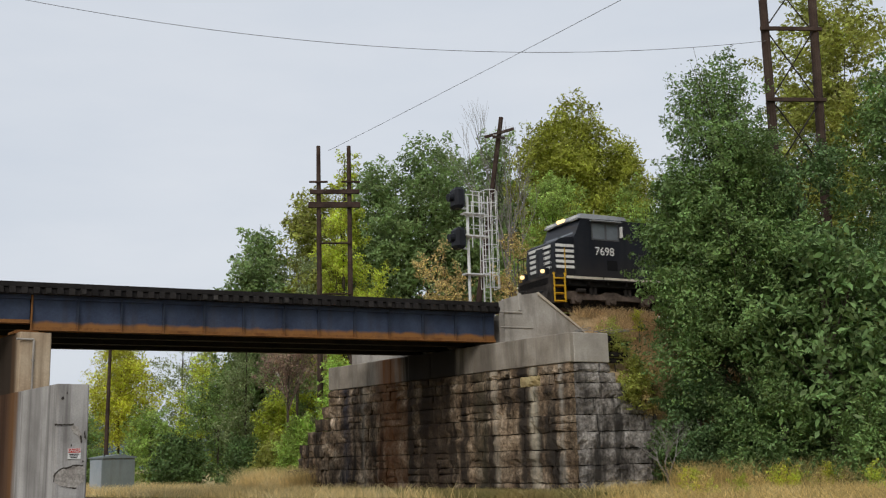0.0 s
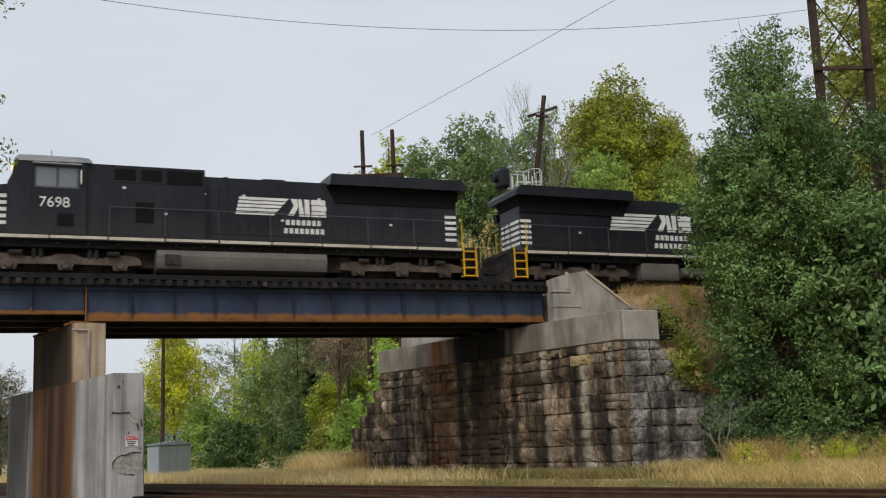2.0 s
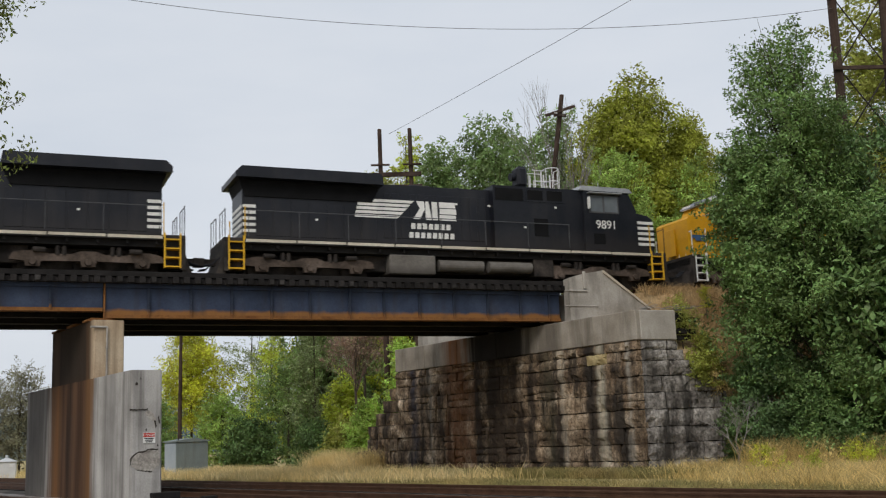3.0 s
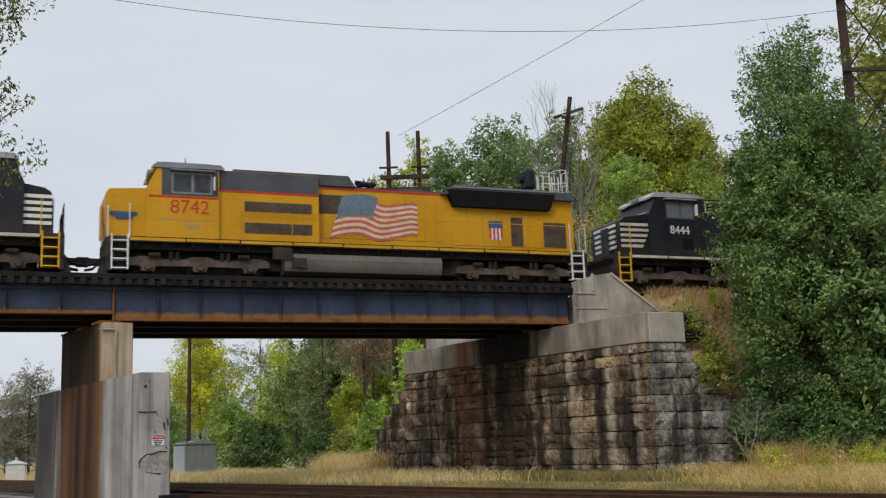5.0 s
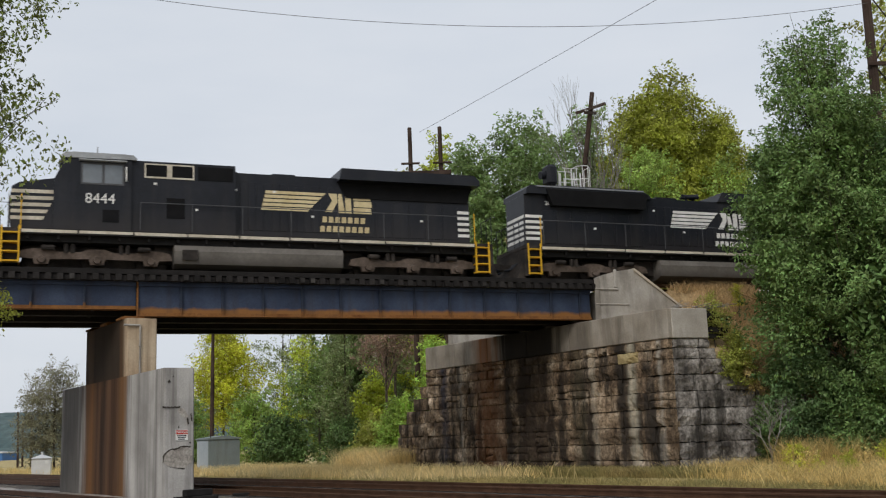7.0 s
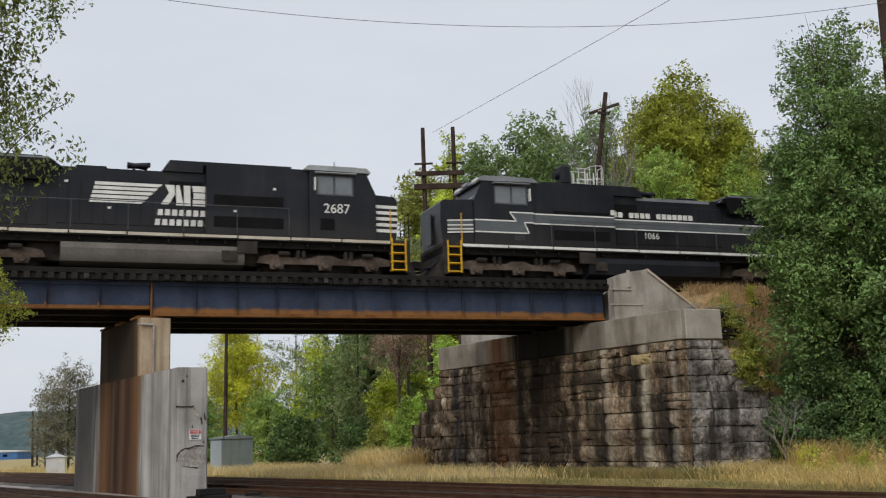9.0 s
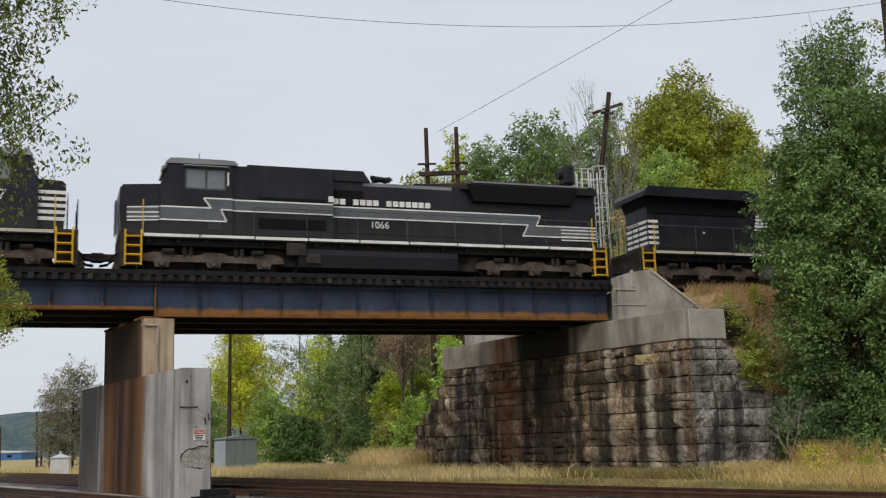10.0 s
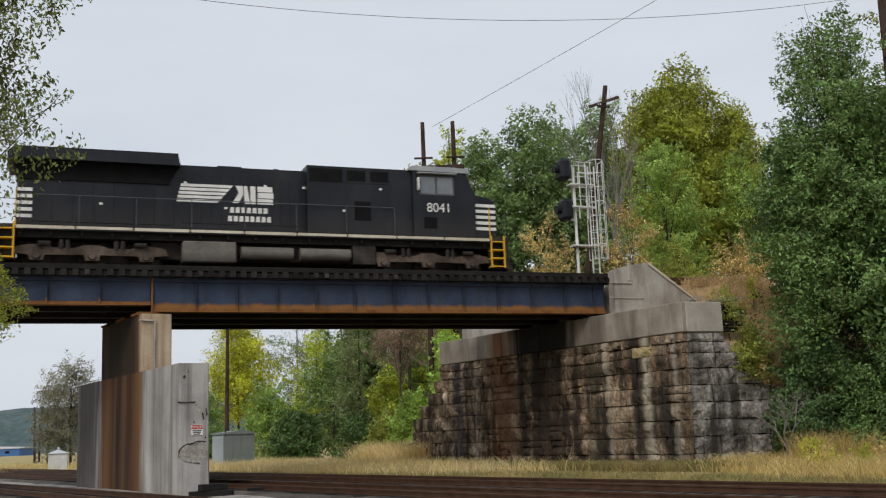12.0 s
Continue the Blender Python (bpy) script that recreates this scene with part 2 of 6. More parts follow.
M = {
    "gravel": material("gravel", ((0.17, 0.155, 0.14), (0.34, 0.31, 0.28), (0.47, 0.44, 0.40)), 0.9, 0.95, fine=11, fine_amount=0.6, bump=0.9, bump_scale=14, space="world"),
    "ballast": material("oily_ballast", ((0.055, 0.047, 0.04), (0.10, 0.086, 0.073), (0.15, 0.132, 0.115)), 0.7, 0.95, fine=14, fine_amount=0.5, bump=0.9, bump_scale=16, space="world"),
    "soil": material("soil_and_grass", ((0.25, 0.22, 0.09), (0.38, 0.30, 0.14), (0.47, 0.38, 0.19)), 0.25, 0.95, fine=9, fine_amount=0.45, bump=0.8, space="world"),
    "bank": material("dry_bank", ((0.25, 0.165, 0.085), (0.38, 0.265, 0.14), (0.47, 0.35, 0.20)), 0.5, 0.95, fine=10, fine_amount=0.45, bump=0.8, space="world"),
    "concrete": material("weathered_concrete", ((0.20, 0.17, 0.135), (0.29, 0.255, 0.21), (0.38, 0.345, 0.295)), 0.6, 0.9, fine=18, fine_amount=0.18, bump=0.25,
                         streak=0.7, streak_col=(0.075, 0.064, 0.053), streak_scale=(1.3, 1.3, 0.2), streak_lo=0.46, streak_hi=0.70,
                         # zone at 9.1: black stain with the bridge's shade painted in
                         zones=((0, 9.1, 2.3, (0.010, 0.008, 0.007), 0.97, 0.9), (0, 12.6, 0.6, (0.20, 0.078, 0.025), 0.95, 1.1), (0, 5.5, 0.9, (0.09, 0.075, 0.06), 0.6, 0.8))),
    "concrete_plain": material("pale_weathered_concrete", ((0.26, 0.235, 0.20), (0.37, 0.34, 0.30), (0.45, 0.42, 0.38)), 0.6, 0.9, fine=18, fine_amount=0.18, bump=0.25,
                               streak=0.65, streak_col=(0.10, 0.088, 0.075), streak_scale=(1.4, 1.4, 0.25), streak_lo=0.48, streak_hi=0.70),
    "concrete_pale": material("pale_buff_concrete", ((0.42, 0.36, 0.28), (0.55, 0.48, 0.39)), 0.8, 0.9, fine=18, fine_amount=0.16, bump=0.2),
    "concrete_pier": material("pier_concrete", ((0.30, 0.285, 0.265), (0.43, 0.41, 0.385), (0.52, 0.50, 0.47)), 0.5, 0.9, fine=18, fine_amount=0.16, bump=0.25,
                              streak=0.75, streak_col=(0.14, 0.13, 0.12), streak_scale=(2.3, 2.3, 0.12), streak_lo=0.49, streak_hi=0.68,
                              zones=((0, 11.6, 1.6, (0.085, 0.076, 0.068), 0.8, 1.2), (0, 6.9, 2.8, (0.095, 0.042, 0.015), 0.95, 0.7), (0, 4.4, 0.25, (0.22, 0.11, 0.038), 0.7, 0.8), (0, 8.7, 0.35, (0.20, 0.092, 0.03), 0.75, 0.9),
                                     (0, 6.95, 0.2, (0.016, 0.009, 0.006), 0.92, 0.8), (0, 5.7, 0.3, (0.035, 0.017, 0.009), 0.85, 0.9), (0, 7.8, 0.15, (0.03, 0.015, 0.009), 0.75, 0.7), (0, 0.75, 0.06, (0.09, 0.085, 0.08), 0.75, 0.25), (0, 2.2, 0.4, (0.15, 0.14, 0.13), 0.6, 1.2))),
    "concrete_broken": material("broken_concrete", ((0.20, 0.18, 0.155), (0.33, 0.30, 0.265), (0.40, 0.37, 0.33)), 3.0, 0.95, fine=14, fine_amount=0.45, bump=1.0, bump_scale=9),
    # wide dark zone: brown stain and the side face's shade in one colour
    "concrete_shaft": material("stained_shaded_shaft_concrete", ((0.30, 0.215, 0.14), (0.43, 0.33, 0.225), (0.52, 0.42, 0.30)), 0.5, 0.9, fine=18, fine_amount=0.16, bump=0.25,
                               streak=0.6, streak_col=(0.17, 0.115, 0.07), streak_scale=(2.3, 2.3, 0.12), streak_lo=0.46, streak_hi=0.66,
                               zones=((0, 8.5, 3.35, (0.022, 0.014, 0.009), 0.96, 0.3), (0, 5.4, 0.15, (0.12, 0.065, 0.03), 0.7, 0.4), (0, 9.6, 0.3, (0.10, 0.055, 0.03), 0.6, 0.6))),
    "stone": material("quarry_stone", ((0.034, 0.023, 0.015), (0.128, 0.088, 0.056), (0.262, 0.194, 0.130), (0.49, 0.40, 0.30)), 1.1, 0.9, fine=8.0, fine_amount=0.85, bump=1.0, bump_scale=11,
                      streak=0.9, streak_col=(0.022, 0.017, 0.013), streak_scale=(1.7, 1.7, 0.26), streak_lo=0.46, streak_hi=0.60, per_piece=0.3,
                      # first zone: dark stain plus shade under the deck, both as colour
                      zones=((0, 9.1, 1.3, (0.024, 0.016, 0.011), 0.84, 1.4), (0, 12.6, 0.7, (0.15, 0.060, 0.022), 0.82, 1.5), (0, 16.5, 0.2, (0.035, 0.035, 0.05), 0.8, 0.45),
                             (0, 2.95, 0.28, (0.022, 0.018, 0.015), 0.9, 0.5), (0, 5.6, 0.3, (0.04, 0.036, 0.022), 0.7, 0.6), (0, 1.2, 0.2, (0.03, 0.026, 0.022), 0.75, 0.5),
                             (0, 4.6, 0.10, (0.45, 0.41, 0.33), 0.65, 0.35), (0, 2.2, 0.12, (0.50, 0.46, 0.36), 0.7, 0.35), (0, 0.6, 0.08, (0.45, 0.42, 0.36), 0.6, 0.3), (0, 14.9, 0.08, (0.38, 0.34, 0.28), 0.5, 0.3))),
    "stone_grey": material("grey_quarry_stone", ((0.035, 0.031, 0.028), (0.13, 0.116, 0.103), (0.24, 0.22, 0.20), (0.40, 0.375, 0.345)), 1.1, 0.9, fine=8.0, fine_amount=0.8, bump=1.0, bump_scale=11,
                           streak=0.85, streak_col=(0.028, 0.025, 0.022), streak_scale=(1.5, 1.5, 0.22), streak_lo=0.50, streak_hi=0.62, per_piece=0.25),
    "mortar": material("dark_joint", ((0.03, 0.026, 0.022), (0.07, 0.06, 0.05)), 1.5, 0.95, fine=12, bump=0.5, space="world"),
    "girder": material("blue_grey_girder_paint", ((0.022, 0.031, 0.056), (0.035, 0.048, 0.083), (0.05, 0.066, 0.105)), 0.8, 0.6, fine=14, fine_amount=0.2, bump=0.12,
                       streak=0.5, streak_col=(0.035, 0.028, 0.028), streak_scale=(1.6, 1.6, 0.25), streak_lo=0.5, streak_hi=0.72, band=(7.03, 7.16, (0.23, 0.105, 0.032), 0.35)),
    "stiffener_paint": material("stiffener_paint", ((0.026, 0.034, 0.054), (0.04, 0.052, 0.08)), 0.8, 0.6, fine=14, fine_amount=0.2, bump=0.12, band=(0.14, 0.26, (0.20, 0.09, 0.03), 0.15)),
    "girder_rust": material("rusted_girder", ((0.13, 0.052, 0.018), (0.22, 0.10, 0.032), (0.15, 0.07, 0.03)), 0.9, 0.85, fine=16, fine_amount=0.3, bump=0.25),
    "steel_dark": material("dark_rusty_steel", ((0.022, 0.019, 0.018), (0.045, 0.036, 0.03)), 1.2, 0.75, fine=14, fine_amount=0.3, bump=0.2),
    "tie": material("tarred_timber", ((0.012, 0.011, 0.0105), (0.026, 0.023, 0.022)), 1.5, 0.95, fine=18, fine_amount=0.35, bump=0.4, per_piece=0.5, spec=0.2),
    "tie_end": material("tie_end_grain", ((0.035, 0.032, 0.03), (0.07, 0.064, 0.06)), 3.0, 0.9, fine=22, fine_amount=0.35, bump=0.4, per_piece=0.5),
    "rail": material("rail_steel", ((0.07, 0.035, 0.02), (0.12, 0.065, 0.04)), 2.0, 0.6, metal=0.3, fine=20, bump=0.15),
    "wood_pole": material("old_pole_wood", ((0.028, 0.018, 0.014), (0.055, 0.036, 0.028), (0.08, 0.056, 0.044)), 1.2, 0.9, fine=22, fine_amount=0.3, bump=0.4, streak=0.5, streak_scale=(6, 6, 0.25)),
    "bark": material("bark", ((0.05, 0.04, 0.03), (0.11, 0.09, 0.07)), 1.5, 0.95, fine=15, fine_amount=0.35, bump=0.7),
    "bare": material("bare_grey_twigs", ((0.17, 0.155, 0.14), (0.29, 0.27, 0.245)), 1.5, 0.95, fine=15, bump=0.3),
    "deadbrown": material("dead_brown_twigs", ((0.17, 0.11, 0.085), (0.32, 0.22, 0.18)), 1.5, 0.95, fine=15, bump=0.3),
    "white_metal": material("white_galvanised", ((0.58, 0.58, 0.57), (0.72, 0.72, 0.71)), 1.0, 0.5, fine=10, fine_amount=0.08, bump=0.05),
    "black_metal": material("black_signal_paint", ((0.010, 0.011, 0.014), (0.018, 0.019, 0.024)), 1.0, 0.55, fine=10, bump=0.05),
    "box_grey": material("grey_green_cabinet_paint", ((0.16, 0.19, 0.19), (0.21, 0.245, 0.245)), 0.8, 0.6, fine=12, fine_amount=0.1, bump=0.06, streak=0.25, streak_col=(0.1, 0.09, 0.07), streak_scale=(3, 3, 0.3)),
    "shed_white": material("white_hut_paint", ((0.5, 0.5, 0.5), (0.66, 0.66, 0.65)), 0.8, 0.6, fine=12, fine_amount=0.08, bump=0.06),
    "blue_wall": material("blue_sheet_metal", ((0.05, 0.13, 0.30), (0.07, 0.17, 0.38)), 0.1, 0.6, fine=2, fine_amount=0.08, bump=0.0),
    "pale_roof": material("pale_roof_sheet", ((0.45, 0.46, 0.47), (0.6, 0.6, 0.6)), 0.1, 0.6, fine=2, fine_amount=0.08, bump=0.0),
    "wire": material("grey_cable", ((0.10, 0.10, 0.11), (0.15, 0.15, 0.16)), 1.0, 0.7, bump=0.0),
    "hill": material("far_woods", ((0.06, 0.092, 0.095), (0.088, 0.122, 0.122), (0.12, 0.145, 0.135)), 0.05, 1.0, fine=0.25, fine_amount=0.35, bump=0.0, space="world"),
    # locomotives
    "black_paint": material("black_loco_paint", ((0.0050, 0.0058, 0.0092), (0.0085, 0.0096, 0.0142), (0.016, 0.017, 0.0215)), 0.6, 0.42, fine=9, fine_amount=0.25, bump=0.05, spec=0.28, band=(1.5, 2.7, (0.040, 0.033, 0.029), 0.9, 0.5),
                            streak=0.25, streak_col=(0.045, 0.04, 0.036), streak_scale=(1.5, 1.5, 0.2), streak_lo=0.5, streak_hi=0.75),
    "grey_paint": material("weathered_grey_paint", ((0.06, 0.062, 0.066), (0.09, 0.09, 0.094)), 0.7, 0.55, fine=9, fine_amount=0.2, bump=0.05),
    "grille_brown": material("dusty_brown_grille", ((0.05, 0.038, 0.026), (0.10, 0.08, 0.058)), 2.0, 0.8, fine=20, bump=0.1),
    "yellow_paint": material("armour_yellow_paint", ((0.46, 0.225, 0.004), (0.54, 0.272, 0.006), (0.58, 0.305, 0.010)), 0.5, 0.5, spec=0.25, fine=8, fine_amount=0.08, bump=0.04,
                             streak=0.3, streak_col=(0.35, 0.17, 0.03), streak_scale=(1.6, 1.6, 0.2), streak_lo=0.55, streak_hi=0.75),
    "roof_grey": material("dusty_roof_grey", ((0.16, 0.17, 0.185), (0.23, 0.24, 0.255)), 0.8, 0.6, fine=9, fine_amount=0.15, bump=0.05),
    "pale_cab_roof": material("dusty_pale_cab_roof", ((0.24, 0.25, 0.26), (0.36, 0.37, 0.38)), 1.2, 0.6, fine=9, fine_amount=0.2, bump=0.05),
    "dark_roof": material("dark_grey_roof_paint", ((0.055, 0.06, 0.068), (0.085, 0.09, 0.1)), 0.8, 0.55, fine=9, fine_amount=0.15, bump=0.05),
    "stone_pale": material("pale_sandstone", ((0.33, 0.25, 0.12), (0.46, 0.38, 0.21)), 1.2, 0.92, fine=7, fine_amount=0.35, bump=0.8),
    "box_pale": material("pale_blue_grey_panel", ((0.30, 0.34, 0.37), (0.38, 0.42, 0.45)), 0.8, 0.6, fine=12, fine_amount=0.1, bump=0.05),
    "white_paint": material("white_marking", ((0.62, 0.61, 0.58), (0.78, 0.77, 0.74)), 1.5, 0.6, fine=12, fine_amount=0.12, bump=0.0),
    "cream_paint": material("dirty_sill_stripe", ((0.42, 0.37, 0.29), (0.6, 0.55, 0.46)), 0.9, 0.7, fine=10, fine_amount=0.25, bump=0.0),
    "gold_paint": material("faded_gold_marking", ((0.50, 0.40, 0.22), (0.64, 0.54, 0.33)), 1.5, 0.6, fine=12, fine_amount=0.15, bump=0.0),
    "step_yellow": material("safety_yellow_paint", ((0.55, 0.31, 0.02), (0.68, 0.40, 0.03)), 1.5, 0.55, fine=12, fine_amount=0.15, bump=0.0),
    "under": material("grimy_running_gear", ((0.014, 0.012, 0.011), (0.032, 0.027, 0.024), (0.058, 0.048, 0.041)), 1.6, 0.85, fine=9, fine_amount=0.35, bump=0.25),
    "truck": material("dusty_truck_casting", ((0.042, 0.032, 0.025), (0.085, 0.064, 0.051), (0.13, 0.10, 0.082)), 1.3, 0.85, fine=9, fine_amount=0.4, bump=0.2),
    "tank": material("dusty_fuel_tank", ((0.105, 0.094, 0.083), (0.16, 0.147, 0.132)), 0.9, 0.75, fine=9, fine_amount=0.2, bump=0.08, band=(0.35, 0.8, (0.05, 0.044, 0.038), 0.2)),
    "frame_black": material("black_frame_paint", ((0.008, 0.0078, 0.0078), (0.018, 0.016, 0.015)), 1.2, 0.8, fine=9, fine_amount=0.3, bump=0.1, spec=0.2),
    "flag_blue": material("faded_blue_marking", ((0.10, 0.15, 0.20), (0.15, 0.20, 0.25)), 2.5, 0.6, fine=10, fine_amount=0.25, bump=0.0),
    "flag_red": material("faded_red_marking", ((0.42, 0.09, 0.05), (0.55, 0.15, 0.09)), 2.0, 0.6, fine=10, fine_amount=0.2, bump=0.0),
    "flag_white": material("faded_white_marking", ((0.52, 0.42, 0.34), (0.66, 0.56, 0.47)), 2.0, 0.6, fine=10, fine_amount=0.15, bump=0.0),
    "recess": material("dark_grille", ((0.003, 0.003, 0.0035), (0.007, 0.007, 0.0078)), 2.0, 0.85, fine=20, bump=0.1),
    "red_paint": material("red_marking", ((0.45, 0.03, 0.02), (0.55, 0.05, 0.035)), 1.0, 0.55, fine=10, fine_amount=0.1, bump=0.0),
    "blue_paint": material("blue_marking", ((0.035, 0.07, 0.15), (0.05, 0.10, 0.2)), 1.0, 0.55, fine=10, fine_amount=0.1, bump=0.0),
    "silver": material("silver_grey_stripe", ((0.085, 0.095, 0.105), (0.125, 0.135, 0.145)), 0.9, 0.5, fine=10, fine_amount=0.12, bump=0.0),
    # base colour made paler to imitate sky light in and behind the panes
    "window_glass": material("sky_lightened_cab_glass", ((0.11, 0.125, 0.14), (0.17, 0.185, 0.20)), 0.5, 0.08, fine=3, fine_amount=0.1, bump=0.0, spec=0.8),
    "lamp": glow("lit_headlight", (1.0, 0.66, 0.30), 1.5),
    # plants
    "leaf_green": leaf_material("leaf_green", (0.158, 0.245, 0.074), through_light=0.14),
    "leaf_dark": leaf_material("leaf_dark", (0.115, 0.185, 0.058), through_light=0.14),
    "leaf_deep": leaf_material("leaf_blue_green", (0.140, 0.225, 0.085), through_light=0.14),
    "leaf_lime": leaf_material("leaf_lime", (0.536, 0.600, 0.078)),
    "leaf_yellow": leaf_material("leaf_yellow_green", (0.600, 0.600, 0.065)),
    "leaf_olive": leaf_material("leaf_olive", (0.355, 0.375, 0.085)),
    "leaf_poplar": leaf_material("leaf_poplar", (0.36, 0.385, 0.06), hue=0.008),
    "leaf_fresh": leaf_material("leaf_fresh", (0.375, 0.50, 0.125)),
    "leaf_catalpa": leaf_material("leaf_catalpa", (0.170, 0.265, 0.088), through_light=0.2),
    "leaf_mid": leaf_material("leaf_mid", (0.24, 0.34, 0.105)),
    "leaf_near": leaf_material("leaf_near", (0.19, 0.225, 0.06), 0.5, through_light=0.2),
    "leaf_bright": leaf_material("leaf_bright_green", (0.43, 0.58, 0.13), 0.35, through_light=0.45),
    "leaf_greyed": leaf_material("leaf_grey_olive", (0.235, 0.225, 0.145), 0.35),
    "leaf_haze": leaf_material("leaf_hazy_green", (0.245, 0.340, 0.125), 0.3),
    "leaf_rust": leaf_material("leaf_rust", (0.36, 0.245, 0.185)),
    "leaf_tan": leaf_material("leaf_tan", (0.64, 0.49, 0.21)),
    "leaf_far": leaf_material("leaf_far", (0.277, 0.326, 0.145)),
    "tan_grass": material("brown_tan_grass", ((0.34, 0.225, 0.11), (0.50, 0.35, 0.18), (0.62, 0.47, 0.26)), 0.4, 0.8, fine=5, fine_amount=0.25, bump=0.0, per_piece=-0.4, translucent=0.4, spec=0.2, space="world"),
    "dry_grass": material("dry_golden_grass", ((0.50, 0.37, 0.14), (0.68, 0.52, 0.22), (0.80, 0.66, 0.33)), 0.3, 0.8, fine=5, fine_amount=0.25, bump=0.0, per_piece=-0.4, translucent=0.5, spec=0.2, space="world"),
    # dry grass again, its colour raised to offset shade from the bridge
    "straw_grass": material("lightened_dry_grass", ((0.62, 0.47, 0.20), (0.78, 0.63, 0.32), (0.86, 0.74, 0.45)), 0.3, 0.8, fine=5, fine_amount=0.25, bump=0.0, per_piece=-0.35, translucent=0.5, spec=0.2, space="world"),
    "green_grass": material("rough_green_grass", ((0.17, 0.175, 0.065), (0.32, 0.275, 0.115), (0.54, 0.42, 0.19)), 0.35, 0.8, fine=1.2, fine_amount=0.35, bump=0.0, per_piece=-0.45, translucent=0.45, spec=0.2, space="world"),
}


# ------------------------------------------------------------------ mesh tools
def box(bm, x0, x1, y0, y1, z0, z1, bevel=0.0):
    r = bmesh.ops.create_cube(bm, size=1.0, matrix=Matrix.LocRotScale(((x0 + x1) / 2, (y0 + y1) / 2, (z0 + z1) / 2), None, (abs(x1 - x0), abs(y1 - y0), abs(z1 - z0))))
    if bevel:
        es = list({e for v in r["verts"] for e in v.link_edges})
        bmesh.ops.bevel(bm, geom=es, offset=bevel, segments=1, affect="EDGES")
    return bm


def tube(bm, a, b, r0, r1=None, seg=8):
    a, b = Vector(a), Vector(b)
    d = b - a
    bmesh.ops.create_cone(bm, cap_ends=True, segments=seg, radius1=r0, radius2=r0 if r1 is None else r1, depth=d.length,
                          matrix=Matrix.Translation((a + b) / 2) @ d.to_track_quat("Z", "Y").to_matrix().to_4x4())
    return bm


def prism(bm, pts, y0, y1, inset=0.0):
    """A profile in x and z, pushed out along y; inset narrows the far face."""
    a = [bm.verts.new((x, y0, z)) for x, z in pts]
    b = [bm.verts.new((x, y1, z)) for x, z in pts]
    n = len(pts)
    bm.faces.new(a)
    bm.faces.new(b[::-1])
    for i in range(n):
        bm.faces.new((a[i], b[i], b[(i + 1) % n], a[(i + 1) % n]))
    bmesh.ops.recalc_face_normals(bm, faces=bm.faces)
    return bm


def part(name, bm, mat, parent=None, label="", m=None, smooth=False):
    me = bpy.data.meshes.new(name)
    bm.to_mesh(me)
    bm.free()
    me.materials.append(M[mat])
    if smooth:
        for f in me.polygons:
            f.use_smooth = True
    ob = new(name, me)
    if m is not None:
        ob.matrix_basis = m
    ob.parent = parent
    return tagged(ob, label)


def shared(name, me, parent, m):
    ob = new(name, me)
    ob.parent = parent
    ob.matrix_basis = m
    return ob


def mesh_of(bm, name, mat):
    me = bpy.data.meshes.new(name)
    bm.to_mesh(me)
    bm.free()
    me.materials.append(M[mat])
    return me


def cubes(*rows, bevel=0.0):
    bm = bmesh.new()
    for r in rows:
        box(bm, *r, bevel=bevel)
    return bm


def empty(name, m=None, **tags):
    ob = new(name)
    ob.empty_display_size = 0.2
    if m is not None:
        ob.matrix_basis = m
    return tagged(ob, **tags)


def lettering(text, size, mat, parent, m, name="number", label=""):
    cu = bpy.data.curves.new(name, "FONT")
    cu.body, cu.size, cu.extrude = text, size, 0.004
    cu.align_x, cu.align_y = "CENTER", "CENTER"
    tmp = bpy.data.objects.new(name, cu)
    scene.collection.objects.link(tmp)
    bpy.context.view_layer.update()
    me = bpy.data.meshes.new_from_object(tmp.evaluated_get(bpy.context.evaluated_depsgraph_get()))
    bpy.data.objects.remove(tmp)
    me.materials.clear()
    me.materials.append(M[mat])
    ob = new(name, me)
    ob.parent = parent
    ob.matrix_basis = m
    return tagged(ob, label)


# ------------------------------------------------------------------ the plan
TRACK_YAW = 20.6
GX, GY = -9.777, 41.786          # where the near girder plane starts, metres
BX, BY = math.cos(radians(TRACK_YAW)), math.sin(radians(TRACK_YAW))
WALL_YAW = 32.9
WX, WY = -math.sin(radians(WALL_YAW)), math.cos(radians(WALL_YAW))
RAIL_Z = 8.36


def along(s, o, z=0.0):
    """A place s metres along the railway and o metres from the near girder towards the viewer."""
    return Vector((GX + BX * s + BY * o, GY + BY * s - BX * o, z))


def bridge_pose(s=0.0, o=0.0, z=0.0):
    p = along(s, o, z)
    return pose(p.x, p.y, p.z, 0, 0, TRACK_YAW)


# ------------------------------------------------------------------ ground
def ground_sheet():
    rng = np.random.default_rng(3)
    xs = np.concatenate([np.linspace(-1500, -80, 14), np.linspace(-70, 70, 71), np.linspace(80, 1500, 14)])
    ys = np.concatenate([np.linspace(-300, -20, 8), np.linspace(-10, 130, 71), np.linspace(140, 2500, 18)])
    verts = []
    for y in ys:
        for x in xs:
            z = 0.08 * noise.noise(Vector((x * 0.12, y * 0.12, 3.0)))
            verts.append((x, y, z if abs(x) < 75 and y < 135 else 0.0))
    nx = len(xs)
    faces = [(j * nx + i, j * nx + i + 1, (j + 1) * nx + i + 1, (j + 1) * nx + i) for j in range(len(ys) - 1) for i in range(nx - 1)]
    me = bpy.data.meshes.new("ground")
    me.from_pydata(verts, [], faces)
    me.materials.append(M["soil"])
    return tagged(new("ground", me), "flat ground of dry soil and rough yellow grass", "ground", kind="structure")


ground_sheet()


